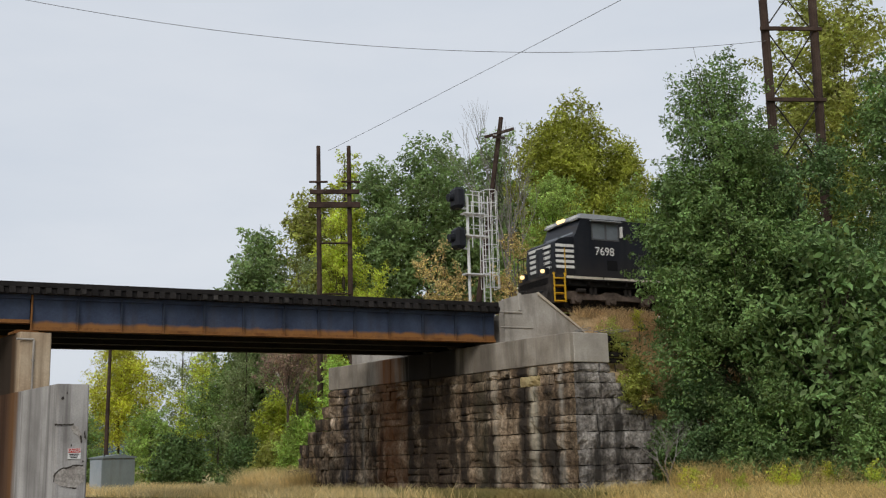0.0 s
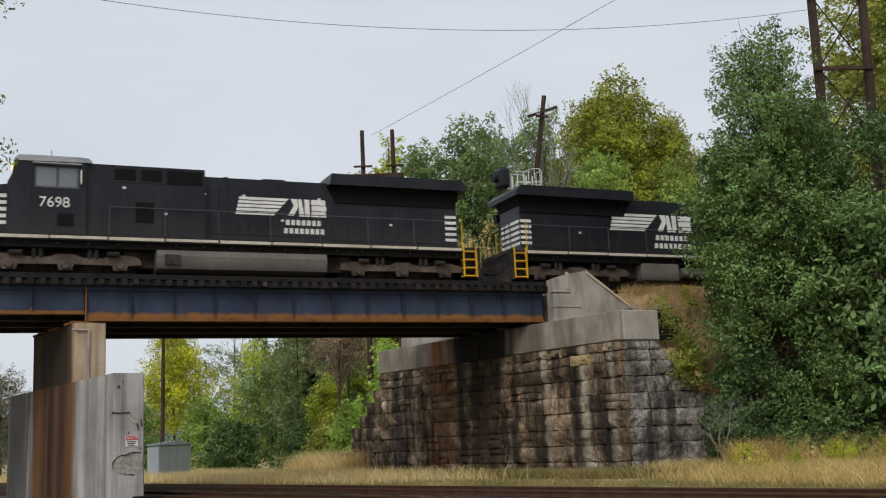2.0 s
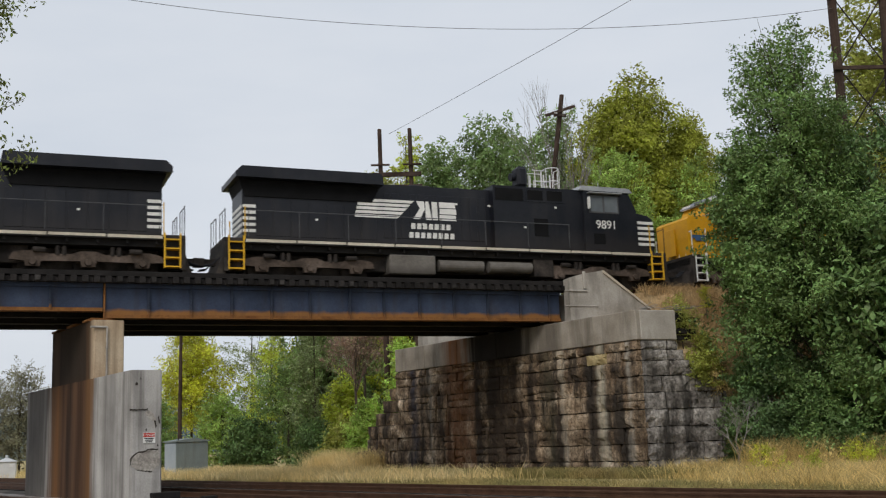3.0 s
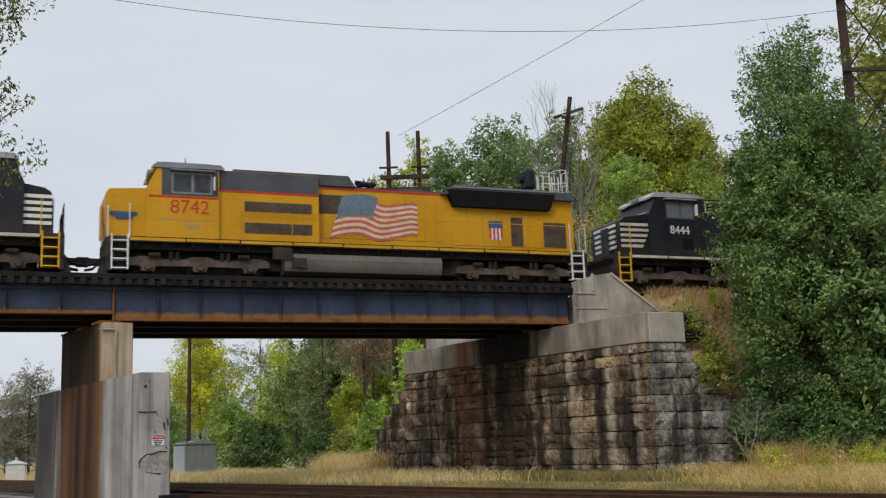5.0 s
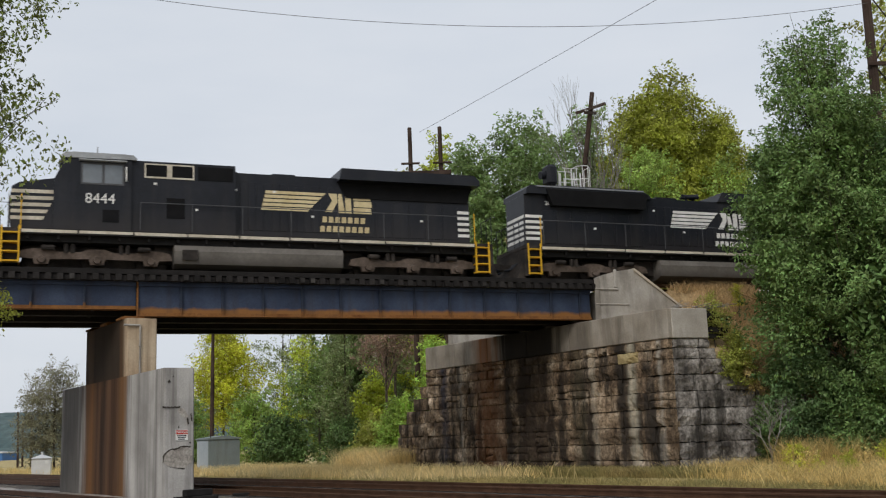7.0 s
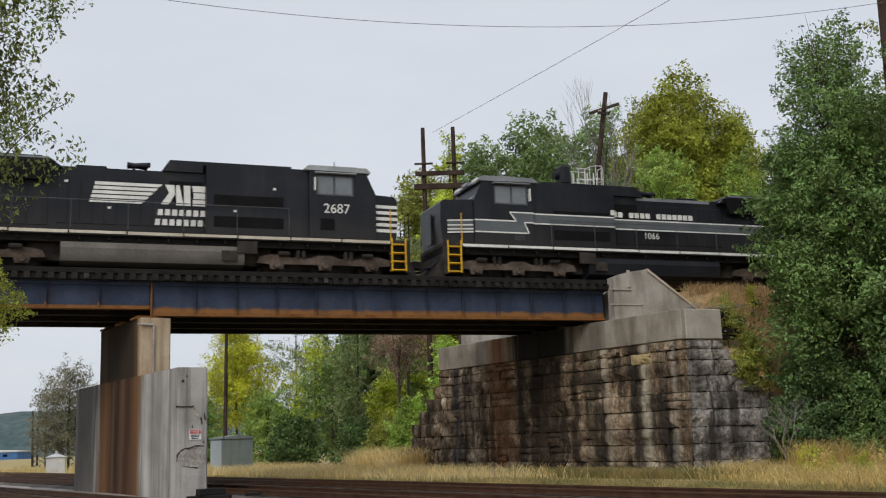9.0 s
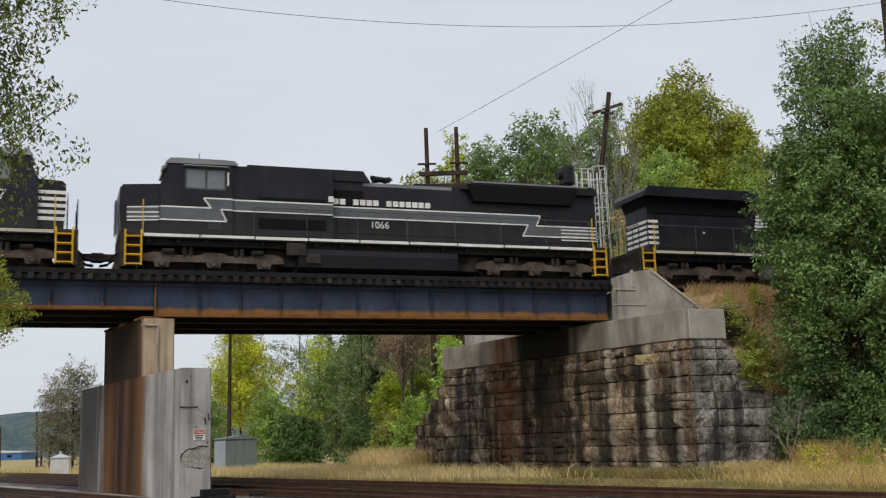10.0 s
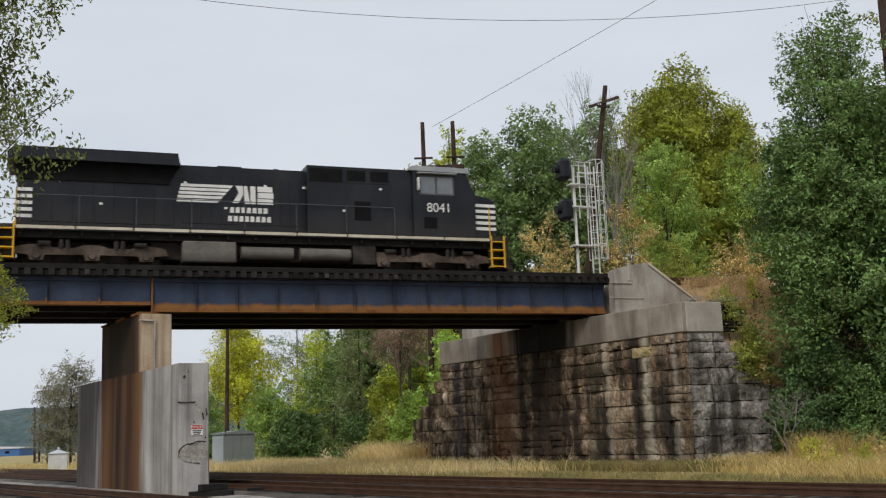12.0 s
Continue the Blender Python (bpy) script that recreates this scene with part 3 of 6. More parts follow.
def wall_s(o):
    """Where the abutment's face stands along the railway, o metres towards the viewer."""
    return 18.57 + (o - 5.47) * 0.217


def bank_height(ds, o):
    s = wall_s(o) + ds
    if o < (0.4 if s < 21.8 else 0.85):
        return 8.05 if o > -10.5 else max(-0.3, 8.05 + (o + 10.5) * 0.95)
    slope = 8.05 - (o - 0.85) * 0.74
    if o <= 5.25:
        if s < 20.5:
            return 6.45
        held = 6.45 - max(0.0, s - 20.5) * 0.3
        k = min(1.0, max(0.0, (s - 22.15) / 1.2))
        return min(slope, held) * (1 - k) + slope * k
    k = min(1.0, max(0.0, (s - 22.2) / 2.4))
    return max(-0.3, slope * k - 0.3 * (1 - k))


def embankment():
    verts, faces = [], []
    ss = list(np.linspace(1.4, 12, 40)) + list(np.linspace(13, 190, 50))
    os_ = list(np.linspace(-24, 0.3, 66)) + [0.45, 0.6] + list(np.linspace(0.86, 5.2, 18)) + [5.3] + list(np.linspace(5.6, 14.5, 24))
    for ds in ss:
        for o in os_:
            oo = o
            p = along(wall_s(oo) + ds, oo)
            h = bank_height(ds, oo) + 0.14 * noise.noise(Vector((p.x * 0.6, p.y * 0.6, 0)))
            verts.append((p.x, p.y, h))
    n = len(os_)
    for i in range(len(ss) - 1):
        for j in range(n - 1):
            faces.append((i * n + j, i * n + j + 1, (i + 1) * n + j + 1, (i + 1) * n + j))
    me = bpy.data.meshes.new("embankment")
    me.from_pydata(verts, [], faces)
    me.materials.append(M["bank"])
    return tagged(new("embankment", me), "steep railway embankment covered in dry brown grass", "embankment", kind="structure")


embankment()

# far embankment that carries the line on past the bridge
bm = bmesh.new()
prism(bm, [(2.0, 8.05), (-10.0, 8.05), (-22.0, -0.3), (14.0, -0.3)], 0, 150)
far_bank = part("embankment_beyond", bm, "bank", label="long grassy railway embankment beyond the bridge")
p = along(-36, 0)
far_bank.matrix_basis = Matrix.Translation(p) @ pose(0, 0, 0, 0, 0, TRACK_YAW + 90)
for v in far_bank.data.vertices:
    v.co.x = -v.co.x
tagged(far_bank, category="embankment", kind="structure")

# ------------------------------------------------------------------ tracks on the ground
TRACK2_YAW = 34.5
UX, UY = -math.sin(radians(TRACK2_YAW)), math.cos(radians(TRACK2_YAW))


def rail_mesh(name, length):
    bm = bmesh.new()
    box(bm, -0.068, 0.068, 0, length, 0.0, 0.022)
    box(bm, -0.012, 0.012, 0, length, 0.022, 0.118)
    box(bm, -0.036, 0.036, 0, length, 0.118, 0.16)
    return mesh_of(bm, name, "rail")


def lower_track(cx, cy, y_from, y_to, label):
    """A ballasted track through (cx, cy), from one depth to another."""
    a = (y_from - cy) / UY
    x0, y0 = cx + UX * a, cy + UY * a
    length = (y_to - y_from) / UY
    th = empty("railway_track", pose(x0, y0, 0, 0, 0, TRACK2_YAW), label=label, category="railway track", kind="structure")
    rm = rail_mesh("rail", length)
    for sx in (-0.755, 0.755):
        shared("rail", rm, th, pose(sx, 0, 0.19))
    bm = bmesh.new()
    verts = [(-2.3, 0.0), (-1.55, 0.178), (1.55, 0.178), (2.3, 0.0)]
    n = int(length / 2)
    prev = None
    for i in range(n + 1):
        row = [bm.verts.new((x + 0.1 * noise.noise(Vector((x, i, cx))), i * length / n, z)) for x, z in verts]
        if prev:
            for k in range(3):
                bm.faces.new((prev[k], prev[k + 1], row[k + 1], row[k]))
        prev = row
    part("ballast", bm, "ballast", th)
    tb = mesh_of(cubes((-1.3, 1.3, -0.115, 0.115, 0.05, 0.19), bevel=0.012), "tie", "tie")
    for i in range(min(int(length / 0.53), 150)):
        shared("tie", tb, th, pose(random.uniform(-0.04, 0.04), 0.3 + i * 0.53, random.uniform(-0.012, 0.006), 0, 0, random.uniform(-1, 1)))
    return th


lower_track(1.13, 32.9, 14, 92, "rusty railway track on grey ballast passing under the bridge")
lower_track(-9.64, 41.44, 14, 92, "rusty railway track on grey ballast beside the pier")
lower_track(-20.07, 46.8, 14, 92, "rusty railway track on grey ballast behind the pier")

# gravel yard around the tracks
bm = bmesh.new()
verts = []
for j, y in enumerate(np.linspace(2, 130, 80)):
    for i, q in enumerate(np.linspace(-26, 3.2, 14)):
        edge = 0.5 * noise.noise(Vector((y * 0.3, q, 1)))
        c = Vector((1.13, 32.9, 0)) + Vector((UX, UY, 0)) * ((y - 32.9) / UY) + Vector((UY, -UX, 0)) * (q + edge)
        c.z = 0.092 - 0.03 * (i in (0, 13)) * 6 + 0.04 * noise.noise(Vector((c.x, c.y, 5)) * 0.5)
        verts.append(bm.verts.new(c))
for j in range(79):
    for i in range(13):
        bm.faces.new((verts[j * 14 + i], verts[j * 14 + i + 1], verts[j * 14 + i + 15], verts[j * 14 + i + 14]))
tagged(part("yard_gravel", bm, "gravel"), "pale grey gravel between the railway tracks", "gravel", kind="structure")


# ------------------------------------------------------------------ abutment
def wall_pose():
    return pose(9.528, 43.21, 0, 0, 0, WALL_YAW + 90)


COURSES = (0.68, 0.68, 0.66, 0.70, 0.68, 0.66, 0.62, 0.44, 0.39)


def rock_face(rng, x0, x1, z0, z1, i, d, out):
    """A rock-faced block: a broken, uneven front inside a drafted edge; out is +1 or -1 along y."""
    bm = bmesh.new()
    g = 0.016
    nx, nz = 7, 4
    front = []
    tilt, lean = rng.uniform(-0.04, 0.04), rng.uniform(-0.03, 0.05)
    chip = rng.choice((0, 0, 1, 2, 3))
    for k in range(nx + 1):
        for m_ in range(nz + 1):
            u, v_ = k / nx, m_ / nz
            px_ = x0 + g + (x1 - x0 - 2 * g) * u
            pz_ = z0 + g + (z1 - z0 - 2 * g) * v_
            edge = min(1.0, 5.0 * min(u, 1 - u) + 0.12, 3.0 * min(v_, 1 - v_) + 0.12)
            bulge = 0.05 + 0.075 * noise.noise(Vector((px_ * 2.1, pz_ * 2.7, i * 1.7))) + 0.035 * noise.noise(Vector((px_ * 6, pz_ * 6, i)))
            yy = d + bulge * edge + tilt * (u - 0.5) + lean * (0.5 - v_)
            if chip == 1 and u + v_ < 0.55 or chip == 2 and (1 - u) + (1 - v_) < 0.5 or chip == 3 and u > 0.6 and v_ < 0.3:
                yy -= 0.07
            jx = rng.uniform(-0.02, 0.02) if k in (0, nx) else rng.uniform(-0.03, 0.03)
            jz = rng.uniform(-0.024, 0.016) if m_ in (0, nz) else rng.uniform(-0.03, 0.03)
            front.append(bm.verts.new((px_ + jx, out * yy, pz_ + jz)))
    s_ = nz + 1
    for k in range(nx):
        for m_ in range(nz):
            a = k * s_ + m_
            bm.faces.new((front[a], front[a + 1], front[a + s_ + 1], front[a + s_]))
    rim = [front[k * s_] for k in range(nx + 1)] + [front[nx * s_ + m_] for m_ in range(1, nz + 1)]
    rim += [front[k * s_ + nz] for k in range(nx - 1, -1, -1)] + [front[m_] for m_ in range(nz - 1, 0, -1)]
    back = [bm.verts.new((v.co.x, -0.3 * out, v.co.z)) for v in rim]
    for k in range(len(rim)):
        k2 = (k + 1) % len(rim)
        bm.faces.new((rim[k], rim[k2], back[k2], back[k]))
    bmesh.ops.recalc_face_normals(bm, faces=bm.faces)
    return bm


def abutment():
    """Local x runs along the face away from the viewer, local y out of the ground behind it (negative y is the open side)."""
    th = empty("abutment", wall_pose(), label="stained stone block bridge abutment with painted deck shade and a concrete coping", category="abutment", kind="structure")
    L = 18.14
    rng = random.Random(5)
    # core behind the blocks
    bm = bmesh.new()
    box(bm, 0.25, L + 0.1, -1.6, -0.14, -0.3, 5.42)
    box(bm, L, L + 2.2, -1.6, -0.14, -0.3, 2.9)
    box(bm, L + 2.1, L + 4.0, -1.6, -0.14, -0.3, 1.3)
    part("backing", bm, "mortar", th)
    courses, z = [], -0.1
    for h in COURSES:
        courses.append((z, z + h))
        z += h
    stones = []
    for ci, (z0, z1) in enumerate(courses):
        end = L + 0.1 + max(0.0, (8 - ci - 1)) * 0.68 + rng.uniform(-0.3, 0.3) * (ci < 7)
        x = -0.02
        while x < end:
            w = rng.uniform(0.65, 1.9)
            if end - x - w < 0.5:
                w = end - x
            q = rng.random()
            if q < 0.09:
                zm = z0 + (z1 - z0) * rng.uniform(0.4, 0.6)
                stones.append((x, x + w, z0, zm))
                stones.append((x, x + w, zm, z1))
            elif q < 0.22:
                xm = x + w * rng.uniform(0.4, 0.6)
                stones.append((x, xm, z0, z1))
                stones.append((xm, x + w, z0, z1))
            else:
                stones.append((x, x + w, z0, z1))
            x += w
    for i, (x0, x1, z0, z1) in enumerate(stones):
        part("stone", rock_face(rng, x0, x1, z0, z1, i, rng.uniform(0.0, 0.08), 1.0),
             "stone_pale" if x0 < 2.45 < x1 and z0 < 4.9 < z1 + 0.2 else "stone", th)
    part("back_wall", cubes((4.6, L - 0.2, -1.75, -1.3, 6.3, 8.1)), "concrete_plain", th)
    # concrete coping in pours
    x = -0.12
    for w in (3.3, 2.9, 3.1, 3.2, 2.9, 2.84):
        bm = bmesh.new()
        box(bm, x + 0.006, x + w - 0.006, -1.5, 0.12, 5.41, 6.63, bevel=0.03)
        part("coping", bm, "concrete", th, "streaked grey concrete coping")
        x += w
    return th


# outwards is local +y here: the frame is turned so that +y faces the tracks
ab = abutment()


def wing():
    """The stepped stone wing that turns back from the abutment's near corner."""
    m = pose(9.528, 43.21, 0, 0, 0, TRACK_YAW)
    th = empty("wing_wall", m, label="stepped stone wing wall with a concrete cap, half grown over", category="wing wall", kind="structure")
    rng = random.Random(8)
    bm = bmesh.new()
    for k, (x1, zt) in enumerate(((1.9, 5.40), (2.6, 4.6), (3.6, 3.5), (5.0, 2.2))):
        box(bm, 0.2, x1 - 0.1, 0.15, 1.4, -0.3, zt)
    part("backing", bm, "mortar", th)
    z = -0.1
    for ci, h in enumerate(COURSES):
        end = (5.5, 5.3, 4.9, 4.5, 4.2, 3.7, 2.7, 2.2, 1.9)[ci]
        x = 0.14
        while x < end - 0.2:
            w = min(rng.uniform(0.8, 1.7), end - x)
            if end - x - w < 0.4:
                w = end - x
            part("stone", rock_face(rng, x, x + w, z, z + h, 300 + ci * 9 + int(x * 2), rng.uniform(-0.02, 0.09), -1.0), "stone_grey", th)
            x += w
        z += h
    part("coping", cubes((0.13, 1.85, -0.12, 1.4, 5.41, 6.63), bevel=0.03), "concrete_plain", th, "streaked grey concrete coping")
    return th


wing()

# concrete back wall and its sloping cheek, which hold the ballast at the girder's end
m = bridge_pose(0, 0.9, 0)
cheek = empty("bridge_cheek_wall", m, label="pale concrete cheek wall with a sloping top at the bridge end", category="cheek wall", kind="structure")
bm = bmesh.new()
prism(bm, [(18.15, 6.2), (18.15, 8.62), (18.62, 8.78), (18.9, 8.80), (18.9, 8.86), (19.95, 9.02), (22.2, 7.42), (22.2, 6.2)], -0.02, 0.5)
part("wall", bm, "concrete_plain", cheek)
bm = bmesh.new()
prism(bm, [(19.93, 9.04), (22.35, 7.33), (22.35, 7.23), (19.93, 8.9)], -0.10, 0.56)
part("sloping_coping", bm, "concrete_pale", cheek, "clean pale concrete coping")
bm = bmesh.new()
box(bm, 18.86, 19.0, -0.10, 0.0, 8.15, 8.95, bevel=0.02)
box(bm, 17.9, 19.05, -0.09, 0.0, 8.02, 8.10, bevel=0.02)
box(bm, 17.9, 19.6, -0.06, 0.0, 7.35, 7.42, bevel=0.015)
part("ledge", bm, "concrete_plain", cheek)


# ------------------------------------------------------------------ pier
def pier():
    m = pose(-8.42, 36.42, 0, 0, 0, WALL_YAW + 90)
    th = empty("bridge_pier", m, label="rust-stained concrete bridge pier with spalled nose", category="pier", kind="structure")

    def slab(bm, x0, x1, hw, z0, z1, chamfer, batter=0.0):
        pts = [(x0, -hw + chamfer), (x0 + chamfer, -hw), (x1 - chamfer, -hw), (x1, -hw + chamfer), (x1, hw - chamfer), (x1 - chamfer, hw), (x0 + chamfer, hw), (x0, hw - chamfer)]
        lo = [bm.verts.new((x - batter * (1 if x > (x0 + x1) / 2 else -1) * -1, y * (1 + batter), z0)) for x, y in pts]
        hi = [bm.verts.new((x, y, z1)) for x, y in pts]
        bm.faces.new(hi)
        bm.faces.new(lo[::-1])
        for i in range(8):
            bm.faces.new((lo[i], lo[(i + 1) % 8], hi[(i + 1) % 8], hi[i]))
        bmesh.ops.recalc_face_normals(bm, faces=bm.faces)

    bm = bmesh.new()
    slab(bm, 0.0, 13.2, 0.525, -0.4, 4.40, 0.06, 0.02)
    for v in bm.verts:
        v.co.y += 0.14
    part("base", bm, "concrete_pier", th)
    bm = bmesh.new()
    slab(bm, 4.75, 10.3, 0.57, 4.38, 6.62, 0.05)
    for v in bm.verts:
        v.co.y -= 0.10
    part("shaft", bm, "concrete_shaft", th, "brown-stained concrete shaft with painted deck shade")
    # patches of the nose where the skin has broken off
    rng = random.Random(31)

    def ragged(name, outline, mat, x, label=""):
        outline = [(p_ + 0.06, q_) for p_, q_ in outline]
        """A flat broken patch with a ragged rim."""
        bm = bmesh.new()
        pts = []
        for (a0, b0), (a1, b1) in zip(outline, outline[1:] + outline[:1]):
            n = max(2, int(math.hypot(a1 - a0, b1 - b0) / 0.05))
            for k in range(n):
                pts.append((a0 + (a1 - a0) * k / n + rng.uniform(-0.016, 0.016), b0 + (b1 - b0) * k / n + rng.uniform(-0.016, 0.016)))
        lo = [bm.verts.new((x, p, q)) for p, q in pts]
        hi = [bm.verts.new((-0.01, p, q)) for p, q in pts]
        bm.faces.new(lo)
        for k in range(len(lo)):
            bm.faces.new((lo[k], lo[(k + 1) % len(lo)], hi[(k + 1) % len(lo)], hi[k]))
        bmesh.ops.triangulate(bm, faces=[f for f in bm.faces if len(f.verts) > 4])
        bmesh.ops.recalc_face_normals(bm, faces=bm.faces)
        part(name, bm, mat, th, label)

    ragged("spalled_patch", [(0.62, 1.30), (0.60, 1.52), (0.40, 1.68), (0.20, 1.70), (0.02, 1.78), (-0.30, 1.76), (-0.38, 1.60), (-0.36, 1.28), (-0.10, 1.06), (0.20, 1.10), (0.40, 1.14)], "concrete_broken", -0.026, "broken rough concrete patch")
    ragged("spall_edge", [(0.645, 1.28), (0.625, 1.53), (0.41, 1.71), (0.20, 1.73), (0.02, 1.81), (-0.30, 1.79), (-0.30, 1.75), (0.02, 1.76), (0.20, 1.685), (0.40, 1.665), (0.585, 1.50), (0.61, 1.28)], "mortar", -0.029)
    ragged("spall_edge", [(0.40, 1.13), (0.20, 1.085), (-0.10, 1.045), (-0.10, 1.07), (0.20, 1.115)], "mortar", -0.029)
    ragged("crack", [(0.66, 3.11), (0.40, 3.10), (0.06, 3.12), (0.06, 3.07), (0.40, 3.06), (0.66, 3.06)], "mortar", -0.029)
    ragged("spalled_patch", [(0.06, 3.08), (0.14, 2.98), (0.02, 2.80), (-0.16, 2.70), (-0.20, 2.52), (-0.24, 2.55), (-0.22, 2.80), (-0.10, 3.0)], "concrete_broken", -0.026, "broken rough concrete patch")
    ragged("crack", [(-0.16, 2.72), (-0.21, 2.50), (-0.245, 2.52), (-0.20, 2.74)], "mortar", -0.029)
    ragged("crack", [(-0.30, 2.86), (-0.33, 2.62), (-0.36, 2.64), (-0.34, 2.88)], "mortar", -0.029)
    for cy, cz, q in ((0.44, 3.92, 0.05), (0.30, 4.1, 0.025), (0.1, 2.42, 0.03), (-0.3, 1.9, 0.025)):
        ragged("pock_mark", [(cy - q, cz), (cy, cz - q), (cy + q, cz), (cy, cz + 1.6 * q)], "mortar", -0.028)
    # drain pipe on the shaft
    bm = bmesh.new()
    tube(bm, (4.70, 0.0, 6.35), (4.70, 0.0, 4.42), 0.04)
    tube(bm, (4.70, 0.0, 6.35), (4.70, 0.62, 6.35), 0.04)
    tube(bm, (4.70, 0.0, 5.55), (4.70, 0.0, 5.62), 0.06)
    part("conduit", bm, "concrete_plain", th)
    for o in (0.0, -2.0, -4.2, -6.2):
        a = min(9.8, (5.47 - o + 0.03) / 0.977)
        part("bearing", cubes((a - 0.35, a + 0.35, -0.55, 0.55, 6.62, 6.70), (a - 0.22, a + 0.22, -0.4, 0.4, 6.70, 6.77)), "girder_rust", th)
    # warning sign on the nose
    sign = empty("danger_sign", m @ pose(-0.034, 0.06, 2.16, 0, 0, 0), label="small red and white danger sign on the pier", category="sign")
    part("plate", cubes((-0.004, 0.008, -0.21, 0.21, -0.17, 0.17)), "white_paint", sign)
    part("header", cubes((-0.009, -0.005, -0.20, 0.20, 0.03, 0.16)), "red_paint", sign, "red header panel")
    lettering("DANGER", 0.105, "white_paint", sign, pose(-0.012, 0, 0.095, 90, 0, -90), "danger_word")
    for k, zz in enumerate((-0.02, -0.075, -0.13)):
        part("text_bar", cubes((-0.007, -0.004, -0.16 + 0.03 * k, 0.16 - 0.02 * k, zz - 0.016, zz + 0.016)), "black_metal", sign)
    return th


pier()


# ------------------------------------------------------------------ bridge
def girder(parent, s0, s1, o, zb, zt, stiff, mat="girder"):
    bm = bmesh.new()
    box(bm, s0, s1, -o - 0.012, -o + 0.012, zb, zt)
    part("web", bm, mat, parent)
    bm = bmesh.new()
    box(bm, s0, s1, -o - 0.2, -o + 0.2, zb - 0.03, zb, bevel=0.006)
    box(bm, s0, s1, -o - 0.10, -o - 0.0125, zb, zb + 0.12)
    part("bottom_flange", bm, "girder_rust" if mat == "girder" else mat, parent)
    bm = bmesh.new()
    box(bm, s0, s1, -o - 0.2, -o + 0.2, zt, zt + 0.03, bevel=0.006)
    box(bm, s0, s1, -o - 0.10, -o - 0.0125, zt - 0.12, zt)
    part("top_flange", bm, mat, parent)
    me = mesh_of(cubes((-0.045, 0.045, -0.10, 0.0, 0.0, 1.0), (-0.008, 0.008, -0.16, -0.10, 0.0, 1.0)), "stiffener", "stiffener_paint" if mat == "girder" else mat)
    for s in stiff:
        ob = shared("stiffener", me, parent, Matrix.LocRotScale((s, -o - 0.013, zb + 0.004), None, (1, 1, zt - zb - 0.008)))


span = empty("bridge_span", bridge_pose(), label="blue-grey riveted steel deck girder span with a rust-streaked lower edge", category="bridge", kind="structure")
D = 1.61
STIFF = [0.0, D, 2 * D, 3 * D, 4 * D, 5 * D + 0.1, 6 * D, 7 * D, 8 * D, 9 * D, 10 * D, 10.9 * D]
for o in (0.0, -2.0, -4.2, -6.2):
    girder(span, -1.62, 18.1, o, 6.80, 8.08, STIFF if o == 0 else [], "girder" if o == 0 else "steel_dark")
part("drain_pipe", tube(bmesh.new(), (-1.66, -0.1, 6.75), (-1.66, -0.1, 8.4), 0.04), "girder_rust", span, "rusty vertical pipe")
span2 = empty("bridge_span", bridge_pose(), label="shallower blue-grey steel girder span with a rusty flange", category="bridge", kind="structure")
for o in (0.0, -2.0, -4.2, -6.2):
    girder(span2, -36.0, -1.72, o, 7.06, 8.08, [-3.6 - k * 1.9 for k in range(16)] if o == 0 else [], "girder" if o == 0 else "steel_dark")
for sp, s0, s1 in ((span, -1.6, 18.1), (span2, -36.0, -1.75)):
    bm = bmesh.new()
    x = s0 + 0.8
    while x < s1:
        box(bm, x - 0.05, x + 0.05, 0.02, 6.18, 7.2, 7.9)
        x += 3.2
    part("cross_frame", bm, "steel_dark", sp)

deck = empty("bridge_deck", bridge_pose(), label="tarred timber bridge deck with square tie ends", category="bridge deck", kind="structure")
tie_bm = cubes((-0.115, 0.115, -0.52, 2.55, 8.115, 8.36), bevel=0.015)
tie_me = mesh_of(tie_bm, "tie", "tie")
x = -36.0
while x < 18.2:
    shared("tie", tie_me, deck, pose(x, random.uniform(-0.03, 0.03), random.uniform(-0.01, 0.0)))
    if x > -16 and random.random() < 0.3:
        part("tie_end", cubes((x - 0.085, x + 0.085, -0.575, -0.556, 8.15, 8.32)), "tie_end", deck)
    x += 0.42
for o0 in (-0.42, 2.28):
    part("guard_timber", cubes((-36, 18.3, o0, o0 + 0.2, 8.362, 8.56), bevel=0.012), "tie", deck)
part("underlay", cubes((-36, 18.3, -0.34, 2.48, 8.125, 8.34)), "tie", deck)
part("walkway", cubes((-36, 18.3, -0.22, -0.02, 8.362, 8.40), (-36, 18.3, 2.5, 6.9, 8.1, 8.38)), "tie", deck)
rm = rail_mesh("rail", 330.0)
for o in (0.255, 1.765):
    for yy in (0.0, 4.2):
        shared("rail", rm, deck, Matrix.Translation((190 - 0.0, o + yy, RAIL_Z - 0.16 + 0.165 - 0.005)) @ pose(0, 0, 0, 0, 0, 90))


# ------------------------------------------------------------------ plants
def leaf_mesh(name, mat, pts, nrm, size, rng, droop=0.0):
    """Small folded leaves at the given places, facing roughly along nrm."""
    n = len(pts)
    t = rng.normal(size=(n, 3))
    t[:, 2] -= droop
    t -= nrm * np.sum(t * nrm, 1, keepdims=True)
    t /= np.linalg.norm(t, axis=1, keepdims=True) + 1e-9
    b = np.cross(nrm, t)
    ln = size * rng.uniform(0.6, 1.35, (n, 1))
    wd = ln * rng.uniform(0.32, 0.5, (n, 1))
    v = np.empty((n, 4, 3))
    v[:, 0] = pts - t * ln * 0.5
    v[:, 1] = pts + b * wd * 0.55 + nrm * ln * 0.08
    v[:, 2] = pts + t * ln * 0.5 - nrm * ln * 0.1
    v[:, 3] = pts - b * wd * 0.55 + nrm * ln * 0.08
    me = bpy.data.meshes.new(name)
